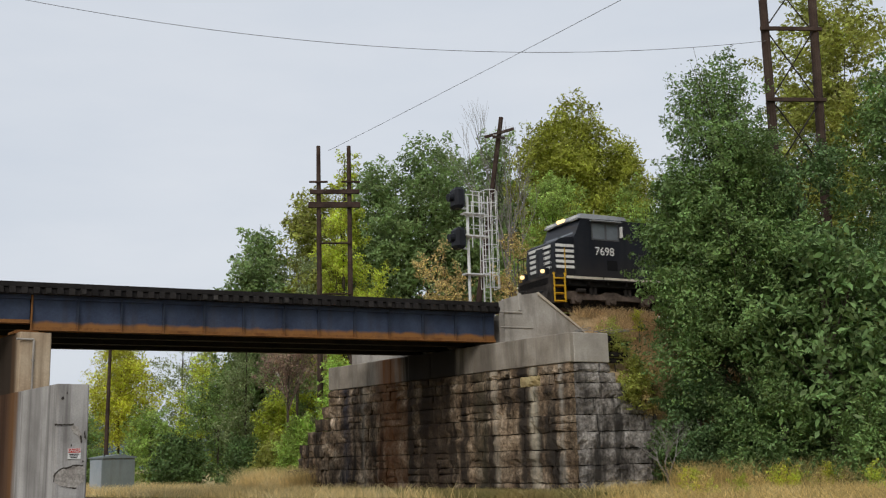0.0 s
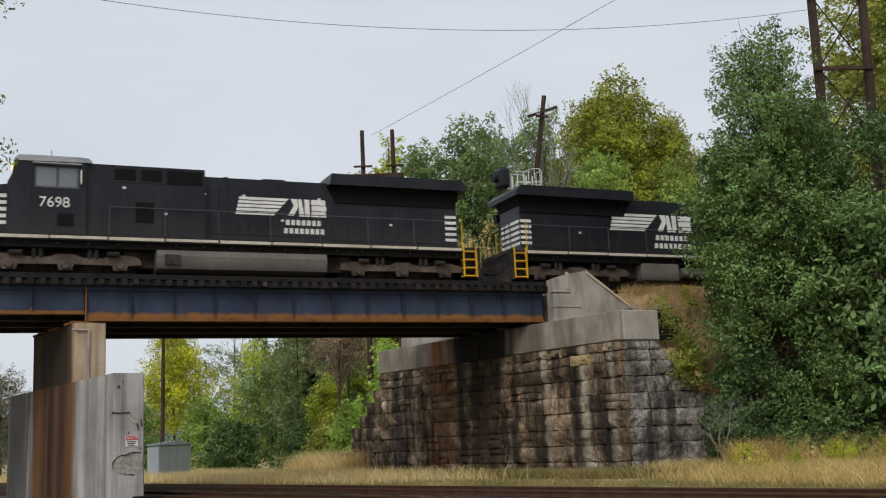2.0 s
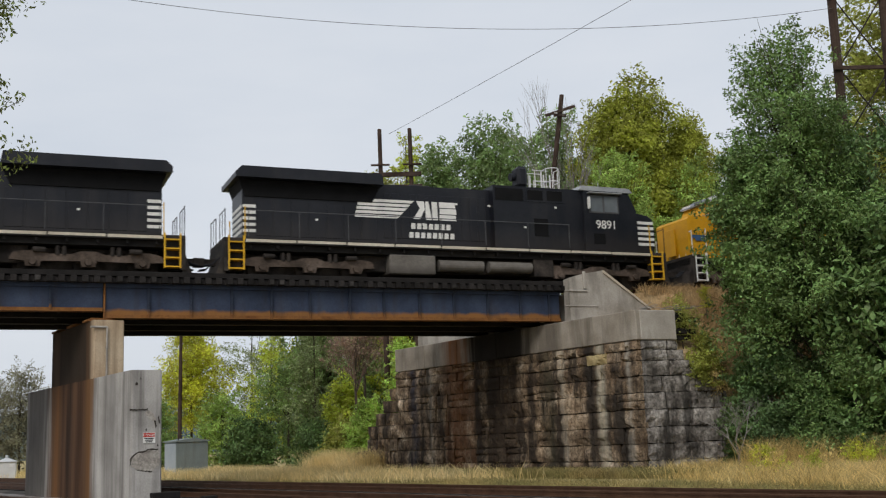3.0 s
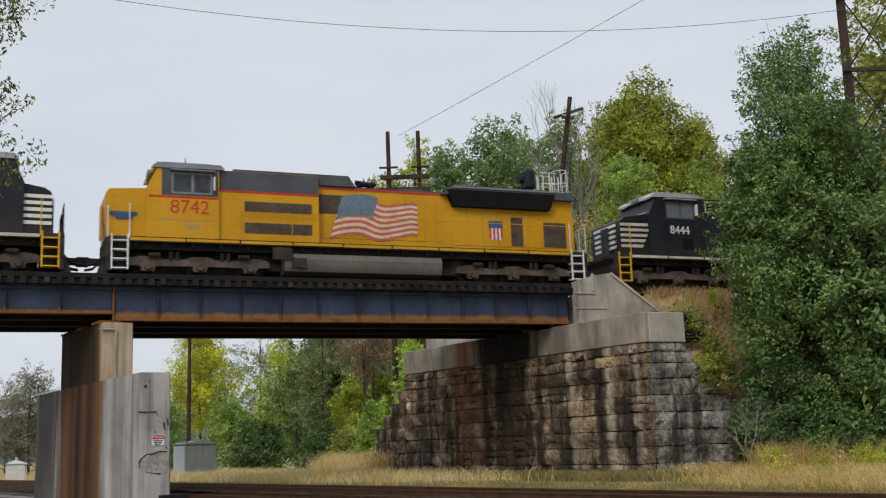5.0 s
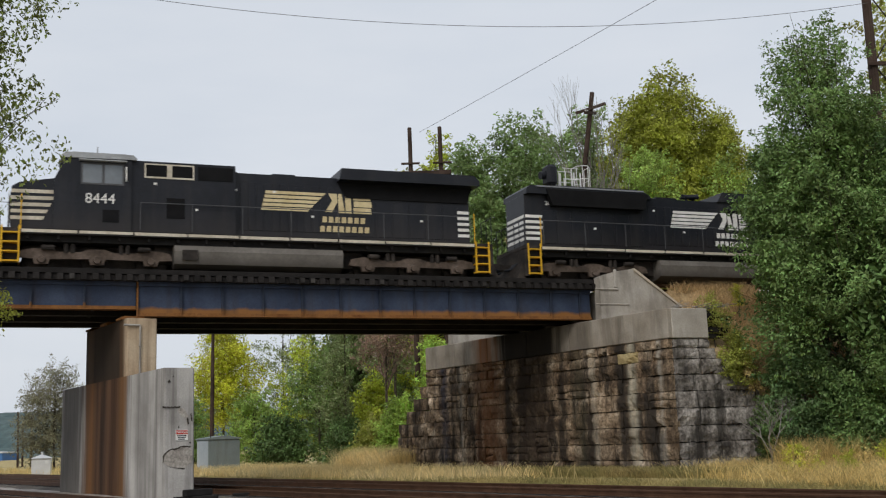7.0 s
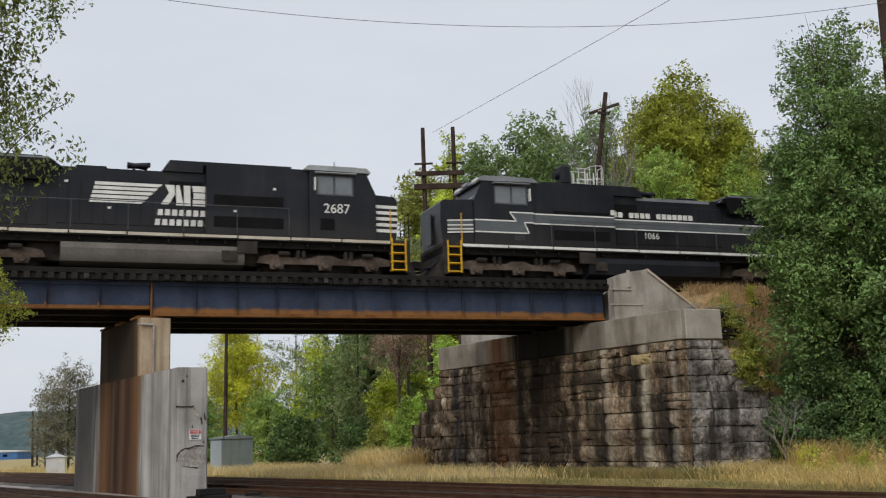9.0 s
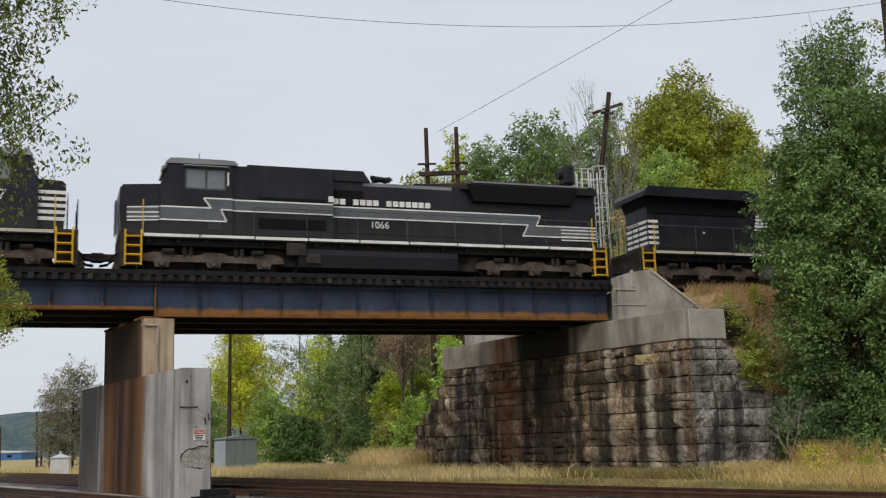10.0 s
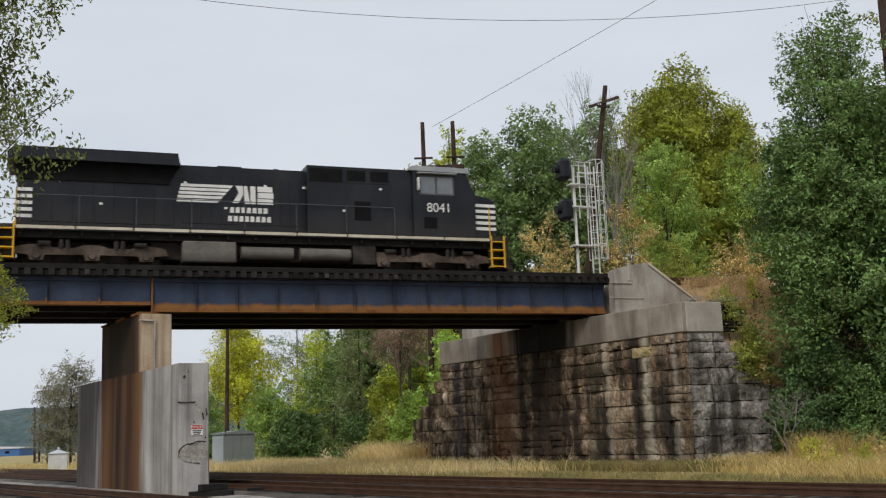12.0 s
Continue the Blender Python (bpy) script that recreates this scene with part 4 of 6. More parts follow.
    me.vertices.add(4 * n)
    me.vertices.foreach_set("co", v.reshape(-1))
    me.loops.add(4 * n)
    me.loops.foreach_set("vertex_index", np.arange(4 * n, dtype=np.int32))
    me.polygons.add(n)
    me.polygons.foreach_set("loop_start", np.arange(0, 4 * n, 4, dtype=np.int32))
    me.update(calc_edges=True)
    me.materials.append(M[mat])
    return me


def crown_points(rng, lobes, clumps, per, clump_r, flat=0.7, shell=0.72, spray=1.15):
    lob = np.array(lobes)
    area = lob[:, 3] * lob[:, 4] + lob[:, 4] * lob[:, 5] + lob[:, 3] * lob[:, 5]
    pick = rng.choice(len(lob), size=clumps, p=area ** 0.8 / (area ** 0.8).sum())
    d = rng.normal(size=(clumps, 3))
    d /= np.linalg.norm(d, axis=1, keepdims=True)
    d[:, 2] = np.where(d[:, 2] < -0.55, -d[:, 2] * 0.5, d[:, 2])
    r = rng.uniform(shell, 1.06, (clumps, 1))
    c = lob[pick, :3] + d * lob[pick, 3:6] * r
    size = clump_r * rng.uniform(0.55, 1.35, clumps)
    n = np.maximum(6, (per * (size / clump_r) ** 2).astype(int))
    idx = np.repeat(np.arange(clumps), n)
    # each clump is a spray that reaches outwards and up and thins towards its tip
    axis = d * 0.8 + np.array([0, 0, 0.42]) + rng.normal(size=(clumps, 3)) * 0.32
    axis /= np.linalg.norm(axis, axis=1, keepdims=True)
    u = rng.uniform(-0.8, 1.0, (len(idx), 1))
    wide = (0.62 - 0.19 * spray) * (1 - 0.54 * spray * np.clip(u, 0, 1))
    g = np.clip(rng.normal(size=(len(idx), 3)), -1.6, 1.6) * wide
    g[:, 2] *= flat
    pts = c[idx] + (axis[idx] * u * spray + g) * size[idx][:, None]
    out = d[idx] * 0.5 + rng.normal(size=(len(idx), 3)) * 0.7 + np.array([0, 0, 0.6])
    out /= np.linalg.norm(out, axis=1, keepdims=True)
    return pts, out


def lobes_for(rng, height, foot, width, n, shape):
    """Overlapping rounded masses that fill a crown of that height and width."""
    out = []
    for i in range(n):
        u = (i + rng.uniform(0, 1)) / n
        if shape == "spire":
            rad = (1 - u) ** 0.54 * 0.9 + 0.08
        elif shape == "dome":
            rad = math.sqrt(max(0.05, 1 - u ** 2.2))
        else:
            rad = math.sqrt(max(0.16, 1 - ((u - 0.42) / 0.62) ** 2))
        rad *= width / 2
        a = rng.uniform(0, 2 * math.pi)
        if i % 3 == 0:
            off, lr = rad * rng.uniform(0.0, 0.2), max(rad * rng.uniform(0.66, 0.82), width * 0.06)
        else:
            off, lr = rad * rng.uniform(0.3, 0.66), max(rad * rng.uniform(0.36, 0.56), width * 0.06)
        out.append((off * math.cos(a), off * math.sin(a), foot + (height - foot) * (0.06 + 0.9 * u) - lr * 0.2, lr, lr, lr * rng.uniform(0.75, 1.1)))
    return out


def tree(name, label, x, y, z, height, width, mat, seed, foot=1.0, lobes=11, shape="round", clumps=230, per=75, clump_r=0.8, leaf=0.22,
         category="tree", trunk_r=0.22, lean=0.0, droop=0.0, flat=0.7, shell=0.72, bark="bark", spray=1.15):
    rng = np.random.default_rng(seed)
    th = empty(name, pose(x, y, z), label=label, category=category)
    lob = lobes_for(rng, height, foot, width, lobes, shape)
    if lean:
        lob = [(a + lean * c / height, b, c, d, e, f) for a, b, c, d, e, f in lob]
    pts, nr = crown_points(rng, lob, clumps, per, clump_r, flat, shell, spray)
    keep = pts[:, 2] > 0.05
    ob = new("crown", leaf_mesh("crown", mat, pts[keep], nr[keep], leaf, rng, droop))
    ob.parent = th
    bm = bmesh.new()
    top = Vector((lean * 0.8, 0, height * 0.86))
    mid = Vector((lean * 0.3 + rng.uniform(-.2, .2), rng.uniform(-.2, .2), height * 0.45))
    tube(bm, (0, 0, -0.4), mid, trunk_r, trunk_r * 0.62, 8)
    tube(bm, mid, top, trunk_r * 0.62, trunk_r * 0.12, 7)
    for a, b, c, d, e, f in lob:
        k = min(0.9, max(0.12, c / height * 0.72))
        root = Vector((0, 0, 0)).lerp(mid, k / 0.5) if k < 0.5 else mid.lerp(top, (k - 0.5) / 0.5)
        tip = Vector((a, b, c))
        tube(bm, root, tip, trunk_r * 0.26, trunk_r * 0.07, 5)
        for q in range(2):
            e2 = tip + Vector(rng.normal(size=3)) * d * 0.6
            tube(bm, root.lerp(tip, 0.6), e2, trunk_r * 0.1, trunk_r * 0.03, 4)
    part("trunk", bm, bark, th)
    return th


def bare_tree(name, label, x, y, z, height, spread, seed, mat="bare", depth=5, r=0.10, category="dead tree"):
    rng = random.Random(seed)
    th = empty(name, pose(x, y, z), label=label, category=category)
    trunk, twigs = bmesh.new(), bmesh.new()

    def grow(p, d, ln, rad, k):
        q = p + d * ln
        tube(trunk if k >= depth - 1 else twigs, p, q, rad, rad * 0.65, 5 if k > 2 else 3)
        if k == 0:
            return
        for _ in range(3 if k > 1 else 3):
            nd = (d + Vector((rng.uniform(-1, 1) * spread, rng.uniform(-1, 1) * spread, rng.uniform(-0.15, 0.55)))).normalized()
            grow(p.lerp(q, rng.uniform(0.55, 1.0)), nd, ln * rng.uniform(0.6, 0.82), rad * 0.58, k - 1)

    grow(Vector((0, 0, -0.3)), Vector((0, 0, 1)), height * 0.34, r, depth)
    part("trunk", trunk, mat, th)
    tagged(part("twig_mass", twigs, mat, th), kind="stuff")
    return th


def grass(name, label, spots, n, h, mat, seed, lean=0.3):
    """One patch of tall grass blades over areas given as (place function)."""
    rng = np.random.default_rng(seed)
    base = np.array([spots(rng) for _ in range(n)])
    keep = base[:, 2] > -5
    base = base[keep]
    n = len(base)
    hh = h * rng.uniform(0.45, 1.2, n)
    a = rng.uniform(0, 2 * np.pi, n)
    w = rng.uniform(0.006, 0.017, n)
    side = np.stack([np.cos(a) * w, np.sin(a) * w, np.zeros(n)], 1)
    bend = rng.normal(size=(n, 3)) * lean * hh[:, None]
    bend[:, 2] = 0
    up = np.zeros((n, 3))
    up[:, 2] = hh
    v = np.empty((n, 5, 3))
    v[:, 0], v[:, 1] = base - side, base + side
    v[:, 2] = base + side * 0.8 + bend * 0.35 + up * 0.6
    v[:, 3] = base - side * 0.8 + bend * 0.35 + up * 0.6
    v[:, 4] = base + bend + up
    i = np.arange(n)[:, None] * 5
    quads = np.concatenate([i, i + 1, i + 2, i + 3], 1)
    tris = np.concatenate([i + 3, i + 2, i + 4], 1)
    me = bpy.data.meshes.new(name)
    me.from_pydata(v.reshape(-1, 3).tolist(), [], quads.tolist() + tris.tolist())
    me.materials.append(M[mat])
    return tagged(new(name, me), label, "grass", kind="stuff")


# tall tree and thicket beside the embankment
tree("tree", "tall slender dark green ash tree beside the embankment", 17.0, 42.0, 0.4, 18.1, 10.4, "leaf_green", 11, foot=4.2, lean=-1.3, lobes=56, shape="spire", clumps=1080, per=84, clump_r=0.66, leaf=0.165, trunk_r=0.2, shell=0.5)
tree("tree", "leafy green tree leaning over the dry bank", 15.9, 42.4, 0.6, 12.6, 5.6, "leaf_green", 12, foot=5.2, lean=-1.6, lobes=20, clumps=400, per=85, clump_r=0.55, leaf=0.17)
tree("tree", "dense dark green tree in the thicket", 19.4, 43.0, 0.5, 14.2, 8.0, "leaf_deep", 13, foot=0.5, lobes=22, clumps=520, per=85, clump_r=0.65, leaf=0.2)
tree("tree", "dense dark green tree in the thicket", 24.6, 42.5, 0.5, 18.4, 8.6, "leaf_green", 14, foot=0.5, lobes=22, clumps=700, per=80, clump_r=0.65, leaf=0.2)
tree("tree", "big-leaved catalpa sapling in the thicket", 18.2, 38.4, 0.0, 9.6, 5.4, "leaf_catalpa", 15, foot=2.4, lobes=14, clumps=260, per=24, clump_r=0.75, leaf=0.34, droop=0.8)
tree("tree", "grey-green leafy tree at the thicket edge", 21.9, 38.4, 0.0, 11.4, 5.4, "leaf_deep", 16, foot=1.0, lobes=16, clumps=400, per=90, clump_r=0.48, leaf=0.13)
tree("tree", "tall olive-green tree turning yellow behind the thicket", 29.6, 58.0, 4.0, 25.0, 11.0, "leaf_olive", 17, foot=4.0, lobes=24, clumps=520, per=80, clump_r=0.9, leaf=0.32)
for i, (x, y, w, h, mt) in enumerate(((13.9, 43.4, 2.4, 4.4, "leaf_dark"), (14.7, 42.6, 2.8, 6.2, "leaf_deep"), (14.2, 41.6, 2.0, 2.6, "leaf_deep"), (15.4, 41.4, 2.6, 4.6, "leaf_dark"), (15.7, 40.2, 2.6, 3.4, "leaf_dark"), (16.2, 38.6, 3.8, 4.4, "leaf_green"), (18.6, 36.4, 3.4, 3.6, "leaf_green"), (20.9, 35.8, 3.6, 5.6, "leaf_deep"), (17.2, 40.3, 4.4, 7.4, "leaf_dark"), (15.8, 38.4, 2.0, 1.9, "leaf_dark"), (22.6, 35.2, 3.4, 6.2, "leaf_deep"), (14.6, 42.8, 1.8, 2.0, "leaf_tan"))):
    tree("shrub", "tangled green shrub overgrown with vines", x, y, 0, h, w, mt, 30 + i, foot=0.1, lobes=11, shape="dome", clumps=190, per=62, clump_r=0.44, leaf=0.15, category="shrub", trunk_r=0.07)

# woods behind the railway
FAR = dict(lobes=26, clumps=620, per=52, clump_r=1.0, leaf=0.36, shell=0.5)
tree("tree", "round green tree in the woods", -5.8, 86, 0, 20.4, 9.0, "leaf_haze", 40, foot=1, **FAR)
tree("tree", "round green tree in the woods", -1.8, 87, 0, 24.5, 9.0, "leaf_olive", 41, foot=1, **FAR)
tree("tree", "round green tree in the woods", 3.0, 88, 0, 27.6, 9.0, "leaf_haze", 51, foot=1, **FAR)
tree("tree", "yellow-green tree top behind old poles", 0.7, 75, 0, 24.0, 6.0, "leaf_lime", 42, foot=4, lobes=24, shape="spire", clumps=330, per=75, clump_r=0.7, leaf=0.24)
tree("tree", "broad dark green tree in the woods", 7.4, 86, 0, 28.0, 10.5, "leaf_haze", 43, foot=5, **FAR)
tree("tree", "broad dark green tree in the woods", 13.0, 88, 0, 28.8, 10.5, "leaf_haze", 44, foot=5, **FAR)
tree("tree", "broad dark green tree in the woods", 10.3, 91, 0, 28.6, 10.5, "leaf_haze", 53, foot=12, lobes=26, clumps=340, per=62, clump_r=1.0, leaf=0.36, shell=0.5)
tree("tree", "tall olive-yellow poplar in the woods", 18.3, 80, 0, 28.6, 10.2, "leaf_poplar", 45, foot=13, lobes=34, clumps=640, per=92, clump_r=0.95, leaf=0.33, shell=0.6, spray=0.4)
tree("tree", "olive-yellow tree in the woods", 23.2, 82, 0, 26.6, 7.0, "leaf_poplar", 46, foot=13, lobes=26, clumps=520, per=70, clump_r=0.85, leaf=0.30, shell=0.6, spray=0.5)
tree("tree", "light green rounded tree beside the line", 15.0, 71, 4, 17.2, 7.0, "leaf_fresh", 47, foot=1, lobes=20, clumps=420, per=80, clump_r=0.7, leaf=0.2)
tree("tree", "green tree behind the line", 23.0, 76, 4, 18.0, 8.0, "leaf_fresh", 48, foot=1, lobes=18, clumps=230, per=60, clump_r=0.9, leaf=0.26)
tree("tree", "green tree behind the line", 31.0, 74, 4, 20.0, 10.0, "leaf_green", 49, foot=1, **FAR)
for i, (x, y, z, w, h, mt, lb) in enumerate((
        (2.6, 66, 0, 5.0, 14.0, "leaf_lime", "bright yellow-green bush"), (6.9, 66.5, 0, 5.0, 15.4, "leaf_tan", "bush of tan and olive leaves"),
        (11.7, 66.0, 2, 4.8, 14.0, "leaf_tan", "bush of tan and olive leaves"), (14.8, 66.0, 4, 4.6, 9.2, "leaf_olive", "olive weedy bush"),
        (18.8, 68, 6, 5.0, 7.6, "leaf_tan", "bush of tan and olive leaves"), (-2.5, 73, 0, 6.0, 16.8, "leaf_far", "greyish vine-covered bush"), (-6.2, 76, 0, 5.0, 13.4, "leaf_far", "greyish vine-covered bush"))):
    tree("shrub", lb + " behind the bridge", x, y, z, h, w, mt, 60 + i, foot=1.0, lobes=14, clumps=180, per=46, clump_r=0.62, leaf=0.19, category="shrub", trunk_r=0.1, spray=1.3)

# woods seen under the bridge
for i, (x, y, w, h, mt, lb) in enumerate((
        (-21.0, 84, 5.0, 6.5, "leaf_yellow", "yellow-green bush"), (-13.4, 96, 9.0, 14.0, "leaf_far", "thin pale tree"),
        (-10.4, 86, 6.0, 11.0, "leaf_lime", "fresh yellow-green tree"), (-13.4, 80, 5.0, 6.2, "leaf_fresh", "green bush"), (-5.6, 86, 7.5, 15.0, "leaf_mid", "dark green tree"),
        (-8.4, 79, 5.6, 8.4, "leaf_mid", "dark green bush"), (-4.0, 74, 3.4, 6.8, "leaf_lime", "slender yellow-green young tree"), (-0.4, 84, 6.4, 14.0, "leaf_mid", "dark green tree"),
        (0.7, 68, 4.0, 6.6, "leaf_lime", "bright feathery green sapling"), (-1.8, 77, 4.6, 8.0, "leaf_mid", "dark shrub"), (3.6, 66.5, 4.4, 9.8, "leaf_bright", "bright green bush"),
        (-17.8, 79, 4.8, 5.2, "leaf_mid", "green bush"), (-22.5, 92, 6.0, 7.0, "leaf_olive", "olive bush"), (-6.0, 74, 4.2, 3.4, "leaf_dark", "dark low shrub"), (-10.5, 75, 4.4, 3.6, "leaf_dark", "dark low shrub"),
        (1.9, 64.5, 3.2, 4.6, "leaf_bright", "bright feathery green sapling"), (-2.4, 69.0, 2.6, 2.8, "leaf_bright", "low bright green shrub"), (4.4, 62.6, 3.6, 6.8, "leaf_lime", "yellow-green bush"), (-2.0, 64.5, 3.4, 4.0, "leaf_bright", "bright green bush"), (-3.6, 67.0, 3.0, 3.0, "leaf_olive", "olive bush"), (0.3, 61.0, 3.2, 7.6, "leaf_bright", "bright feathery green sapling"))):
    tree("tree" if h > 7 else "shrub", lb + " in the woods beyond the bridge", x, y, 0, h, w, mt, 80 + i, foot=0.3, lobes=15, shape="dome" if h < 7 else "round", clumps=270, per=48, clump_r=0.6, leaf=0.2, category="tree" if h > 7 else "shrub", trunk_r=0.12)
tree("tree", "dense bright yellow tree in the woods beyond the bridge", -17.0, 88, 0, 11.6, 6.6, "leaf_yellow", 80, foot=3.0, lobes=18, clumps=420, per=62, clump_r=0.7, leaf=0.21, spray=0.6, trunk_r=0.12)
tree("shrub", "brown withered vine tangle above the bank", -2.8, 65.6, 0, 9.9, 5.6, "leaf_rust", 160, foot=6.6, lobes=10, clumps=110, per=50, clump_r=0.5, leaf=0.15, category="shrub", trunk_r=0.08)
bare_tree("dead_tree", "bare grey dead tree among the woods", 11.4, 67, 4, 24.5, 0.34, 4, depth=5, r=0.13)
bare_tree("dead_shrub", "brown leafless tangle hanging over the bank", -2.9, 66, 2.6, 8.2, 0.95, 9, mat="deadbrown", depth=6, r=0.10, category="dead shrub")
bare_tree("dead_shrub", "pale dry twigs at the wall's foot", 12.6, 41.0, 0, 4.0, 0.9, 21, mat="bare", depth=5, r=0.05, category="dead shrub")
tree("tree", "sparse grey-olive tree by the yard", -38.3, 110, 0, 10.2, 9.0, "leaf_greyed", 120, foot=1, lobes=16, clumps=420, per=44, clump_r=0.8, leaf=0.24, trunk_r=0.15)
bare_tree("dead_tree", "thin bare tree crown by the yard", -39.5, 111, 0, 10.6, 0.55, 14, depth=6, r=0.1)

for ws, wo, wz, wh, ww, wm in ((21.2, 4.9, 5.3, 2.1, 1.9, "leaf_olive"), (22.4, 5.6, 3.0, 2.4, 1.8, "leaf_tan"), (23.0, 6.2, 1.2, 2.4, 2.2, "leaf_mid")):
    wp = along(ws, wo)
    tree("shrub", "scrubby weeds growing over the wing wall", wp.x, wp.y, wz, wh, ww, wm, 170 + int(ws), foot=0.1, lobes=8, shape="dome", clumps=80, per=40, clump_r=0.28, leaf=0.1, category="shrub", trunk_r=0.03)
tree("shrub", "olive scrub hanging over the broken wing wall", 12.5, 44.4, 3.4, 2.2, 1.7, "leaf_olive", 30, foot=0.1, lobes=9, shape="dome", clumps=120, per=60, clump_r=0.34, leaf=0.12, category="shrub", trunk_r=0.05)
gold = along(23.6, 3.4)
tree("shrub", "small clump of yellow goldenrod on the bank", gold.x, gold.y, 7.0, 1.1, 0.6, "leaf_yellow", 150, foot=0.1, lobes=5, shape="dome", clumps=40, per=40, clump_r=0.16, leaf=0.06, category="weed", trunk_r=0.02)

# branches of a near tree
tree("tree", "overhanging near tree with small grey-green leaves", -9.3, 18.0, 0, 13.8, 6.4, "leaf_near", 130, foot=6.2, lobes=24, clumps=900, per=50, clump_r=0.42, leaf=0.105, spray=1.5, trunk_r=0.16, droop=1.2, flat=1.5, shell=0.45)
tree("tree", "small yellow-green tree under the near branches", -8.35, 18.2, 0, 5.3, 2.3, "leaf_poplar", 131, foot=3.4, lobes=12, clumps=260, per=40, clump_r=0.2, leaf=0.07, trunk_r=0.05)


# ------------------------------------------------------------------ grass
def wall_foot(rng):
    a, d = rng.uniform(-1.0, 20.5), rng.uniform(0.1, 2.6)
    if rng.uniform() < 0.22:
        a = -rng.uniform(0, 1) ** 1.6 * 13.0
    return (9.528 + WX * a - WY * d, 43.21 + WY * a + WX * d, 0.0)


for i in range(15):
    wr = random.Random(200 + i)
    wx, wy = wr.uniform(11.2, 21.5), wr.uniform(33.2, 37.0)
    tree("weed", "yellow-flowered weed clump among dry grass", wx, wy, 0, wr.uniform(0.9, 1.35), wr.uniform(0.7, 1.3), wr.choice(("leaf_yellow", "leaf_tan", "leaf_lime")), 200 + i, foot=0.15, lobes=6, shape="dome", clumps=46, per=30, clump_r=0.16, leaf=0.055, category="weed", trunk_r=0.015)


def right_field(rng):
    while True:
        x, y = rng.uniform(8.5, 24.0), rng.uniform(26, 44)
        q = (x - 1.13) * UY + (y - 32.9) * -UX
        if q > 4.6 and rng.uniform(0, 5.5) < x - 8.5 and noise.noise(Vector((x * 0.5, y * 0.5, 2.0))) + rng.uniform(-0.25, 0.5) > 0:
            return (x, y, 0.0)


def track_verge(rng):
    y = rng.uniform(22, 60)
    q = rng.uniform(2.7, 6.5)
    return (1.13 + UX * (y - 32.9) / UY + q / UY, y, 0.05)


def thicket_edge(rng):
    x = rng.uniform(12.6, 24.0)
    return (x, 40.6 - (x - 12.6) * 0.48 + rng.uniform(-2.4, 0.6), 0.0)


def left_field(rng):
    y = 40.0
    while rng.uniform(0, 16) > y - 40:
        y = rng.uniform(40, 76)
    q = rng.uniform(3.2, 9.0 + (y - 50) * 0.1)
    return (1.13 + UX * (y - 32.9) / UY + q / UY, y, 0.0)


def wall_end(rng):
    a, d = rng.uniform(19.5, 27.0), rng.uniform(-2.6, 1.2)
    return (9.528 + WX * a - WY * d, 43.21 + WY * a + WX * d, 0.0)


def bank_top(rng):
    ds, o = rng.uniform(1.0, 9), rng.uniform(0.0, 8.0)
    p = along(wall_s(o) + ds, o)
    h = bank_height(ds, o)
    return (p.x, p.y, h - 0.05 if h > 0.3 and wall_s(o) + ds > 22.2 else -10.0)


def far_left(rng):
    y = rng.uniform(80, 120)
    return (rng.uniform(-62, -22) * y / 100, y, 0.0)


grass("wall_grass", "rough green and tan grass along the wall's foot", wall_foot, 29000, 0.38, "green_grass", 1, 0.6)
grass("verge_grass", "short tan grass between the wall and the tracks", track_verge, 24000, 0.24, "green_grass", 7, 0.8)
grass("dry_grass", "tall golden dry grass and weeds beside the thicket", right_field, 40000, 0.6, "dry_grass", 2, 0.6)
grass("dry_grass", "shoulder-high golden weeds before the thicket", thicket_edge, 9000, 1.25, "dry_grass", 12, 0.45)
grass("dry_grass", "tall golden dry grass beside the tracks", left_field, 26000, 0.7, "straw_grass", 3, 0.5)
grass("dry_grass", "tall golden grass heaped at the wall's far end", wall_end, 10000, 1.35, "straw_grass", 8, 0.45)
grass("bank_grass", "thin brown dry grass on the embankment", bank_top, 22000, 0.55, "tan_grass", 4, 0.6)
grass("dry_grass", "pale dry grass at the edge of the yard", far_left, 9000, 0.6, "dry_grass", 5)


# ------------------------------------------------------------------ poles, wires, boxes
def pole(name, label, a, b, r, arms=(), category="utility pole"):
    a, b = Vector(a), Vector(b)
    th = empty(name, Matrix.Translation(a), label=label, category=category)
    part("post", tube(bmesh.new(), (0, 0, -0.3), b - a, r * 1.25, r * 0.8, 10), "wood_pole", th)
    for z, half, ang, tilt in arms:
        c = (b - a) * (z / (b - a).z)
        bm = cubes((-half, half, -0.08, 0.08, -0.085, 0.085), bevel=0.01)
        part("crossarm", bm, "wood_pole", th, m=pose(c.x, c.y - 0.16, c.z, 0, tilt, ang))
        for k in (-0.85, -0.5, 0.5, 0.85):
            part("insulator", tube(bmesh.new(), (0, 0, 0.06), (0, 0, 0.2), 0.035, 0.03, 6), "white_metal", th,
                 m=pose(c.x, c.y - 0.16, c.z, 0, tilt, ang) @ pose(half * k, 0, 0))
    return th


pole("utility_pole", "leaning wooden telegraph pole with a short crossarm", (7.9, 66, 5), (10.78, 66, 23.3), 0.18, ((17.2, 1.0, 0, -17), (16.9, 0.8, 55, -12)))
pole("utility_pole", "plain wooden pole under the trees", (-15.4, 75, 0), (-15.3, 75, 10.4), 0.13)


def h_frame():
    th = empty("pole_frame", pose(-0.9, 62, 5), label="old twin-pole timber line frame with heavy crossarms", category="utility pole")
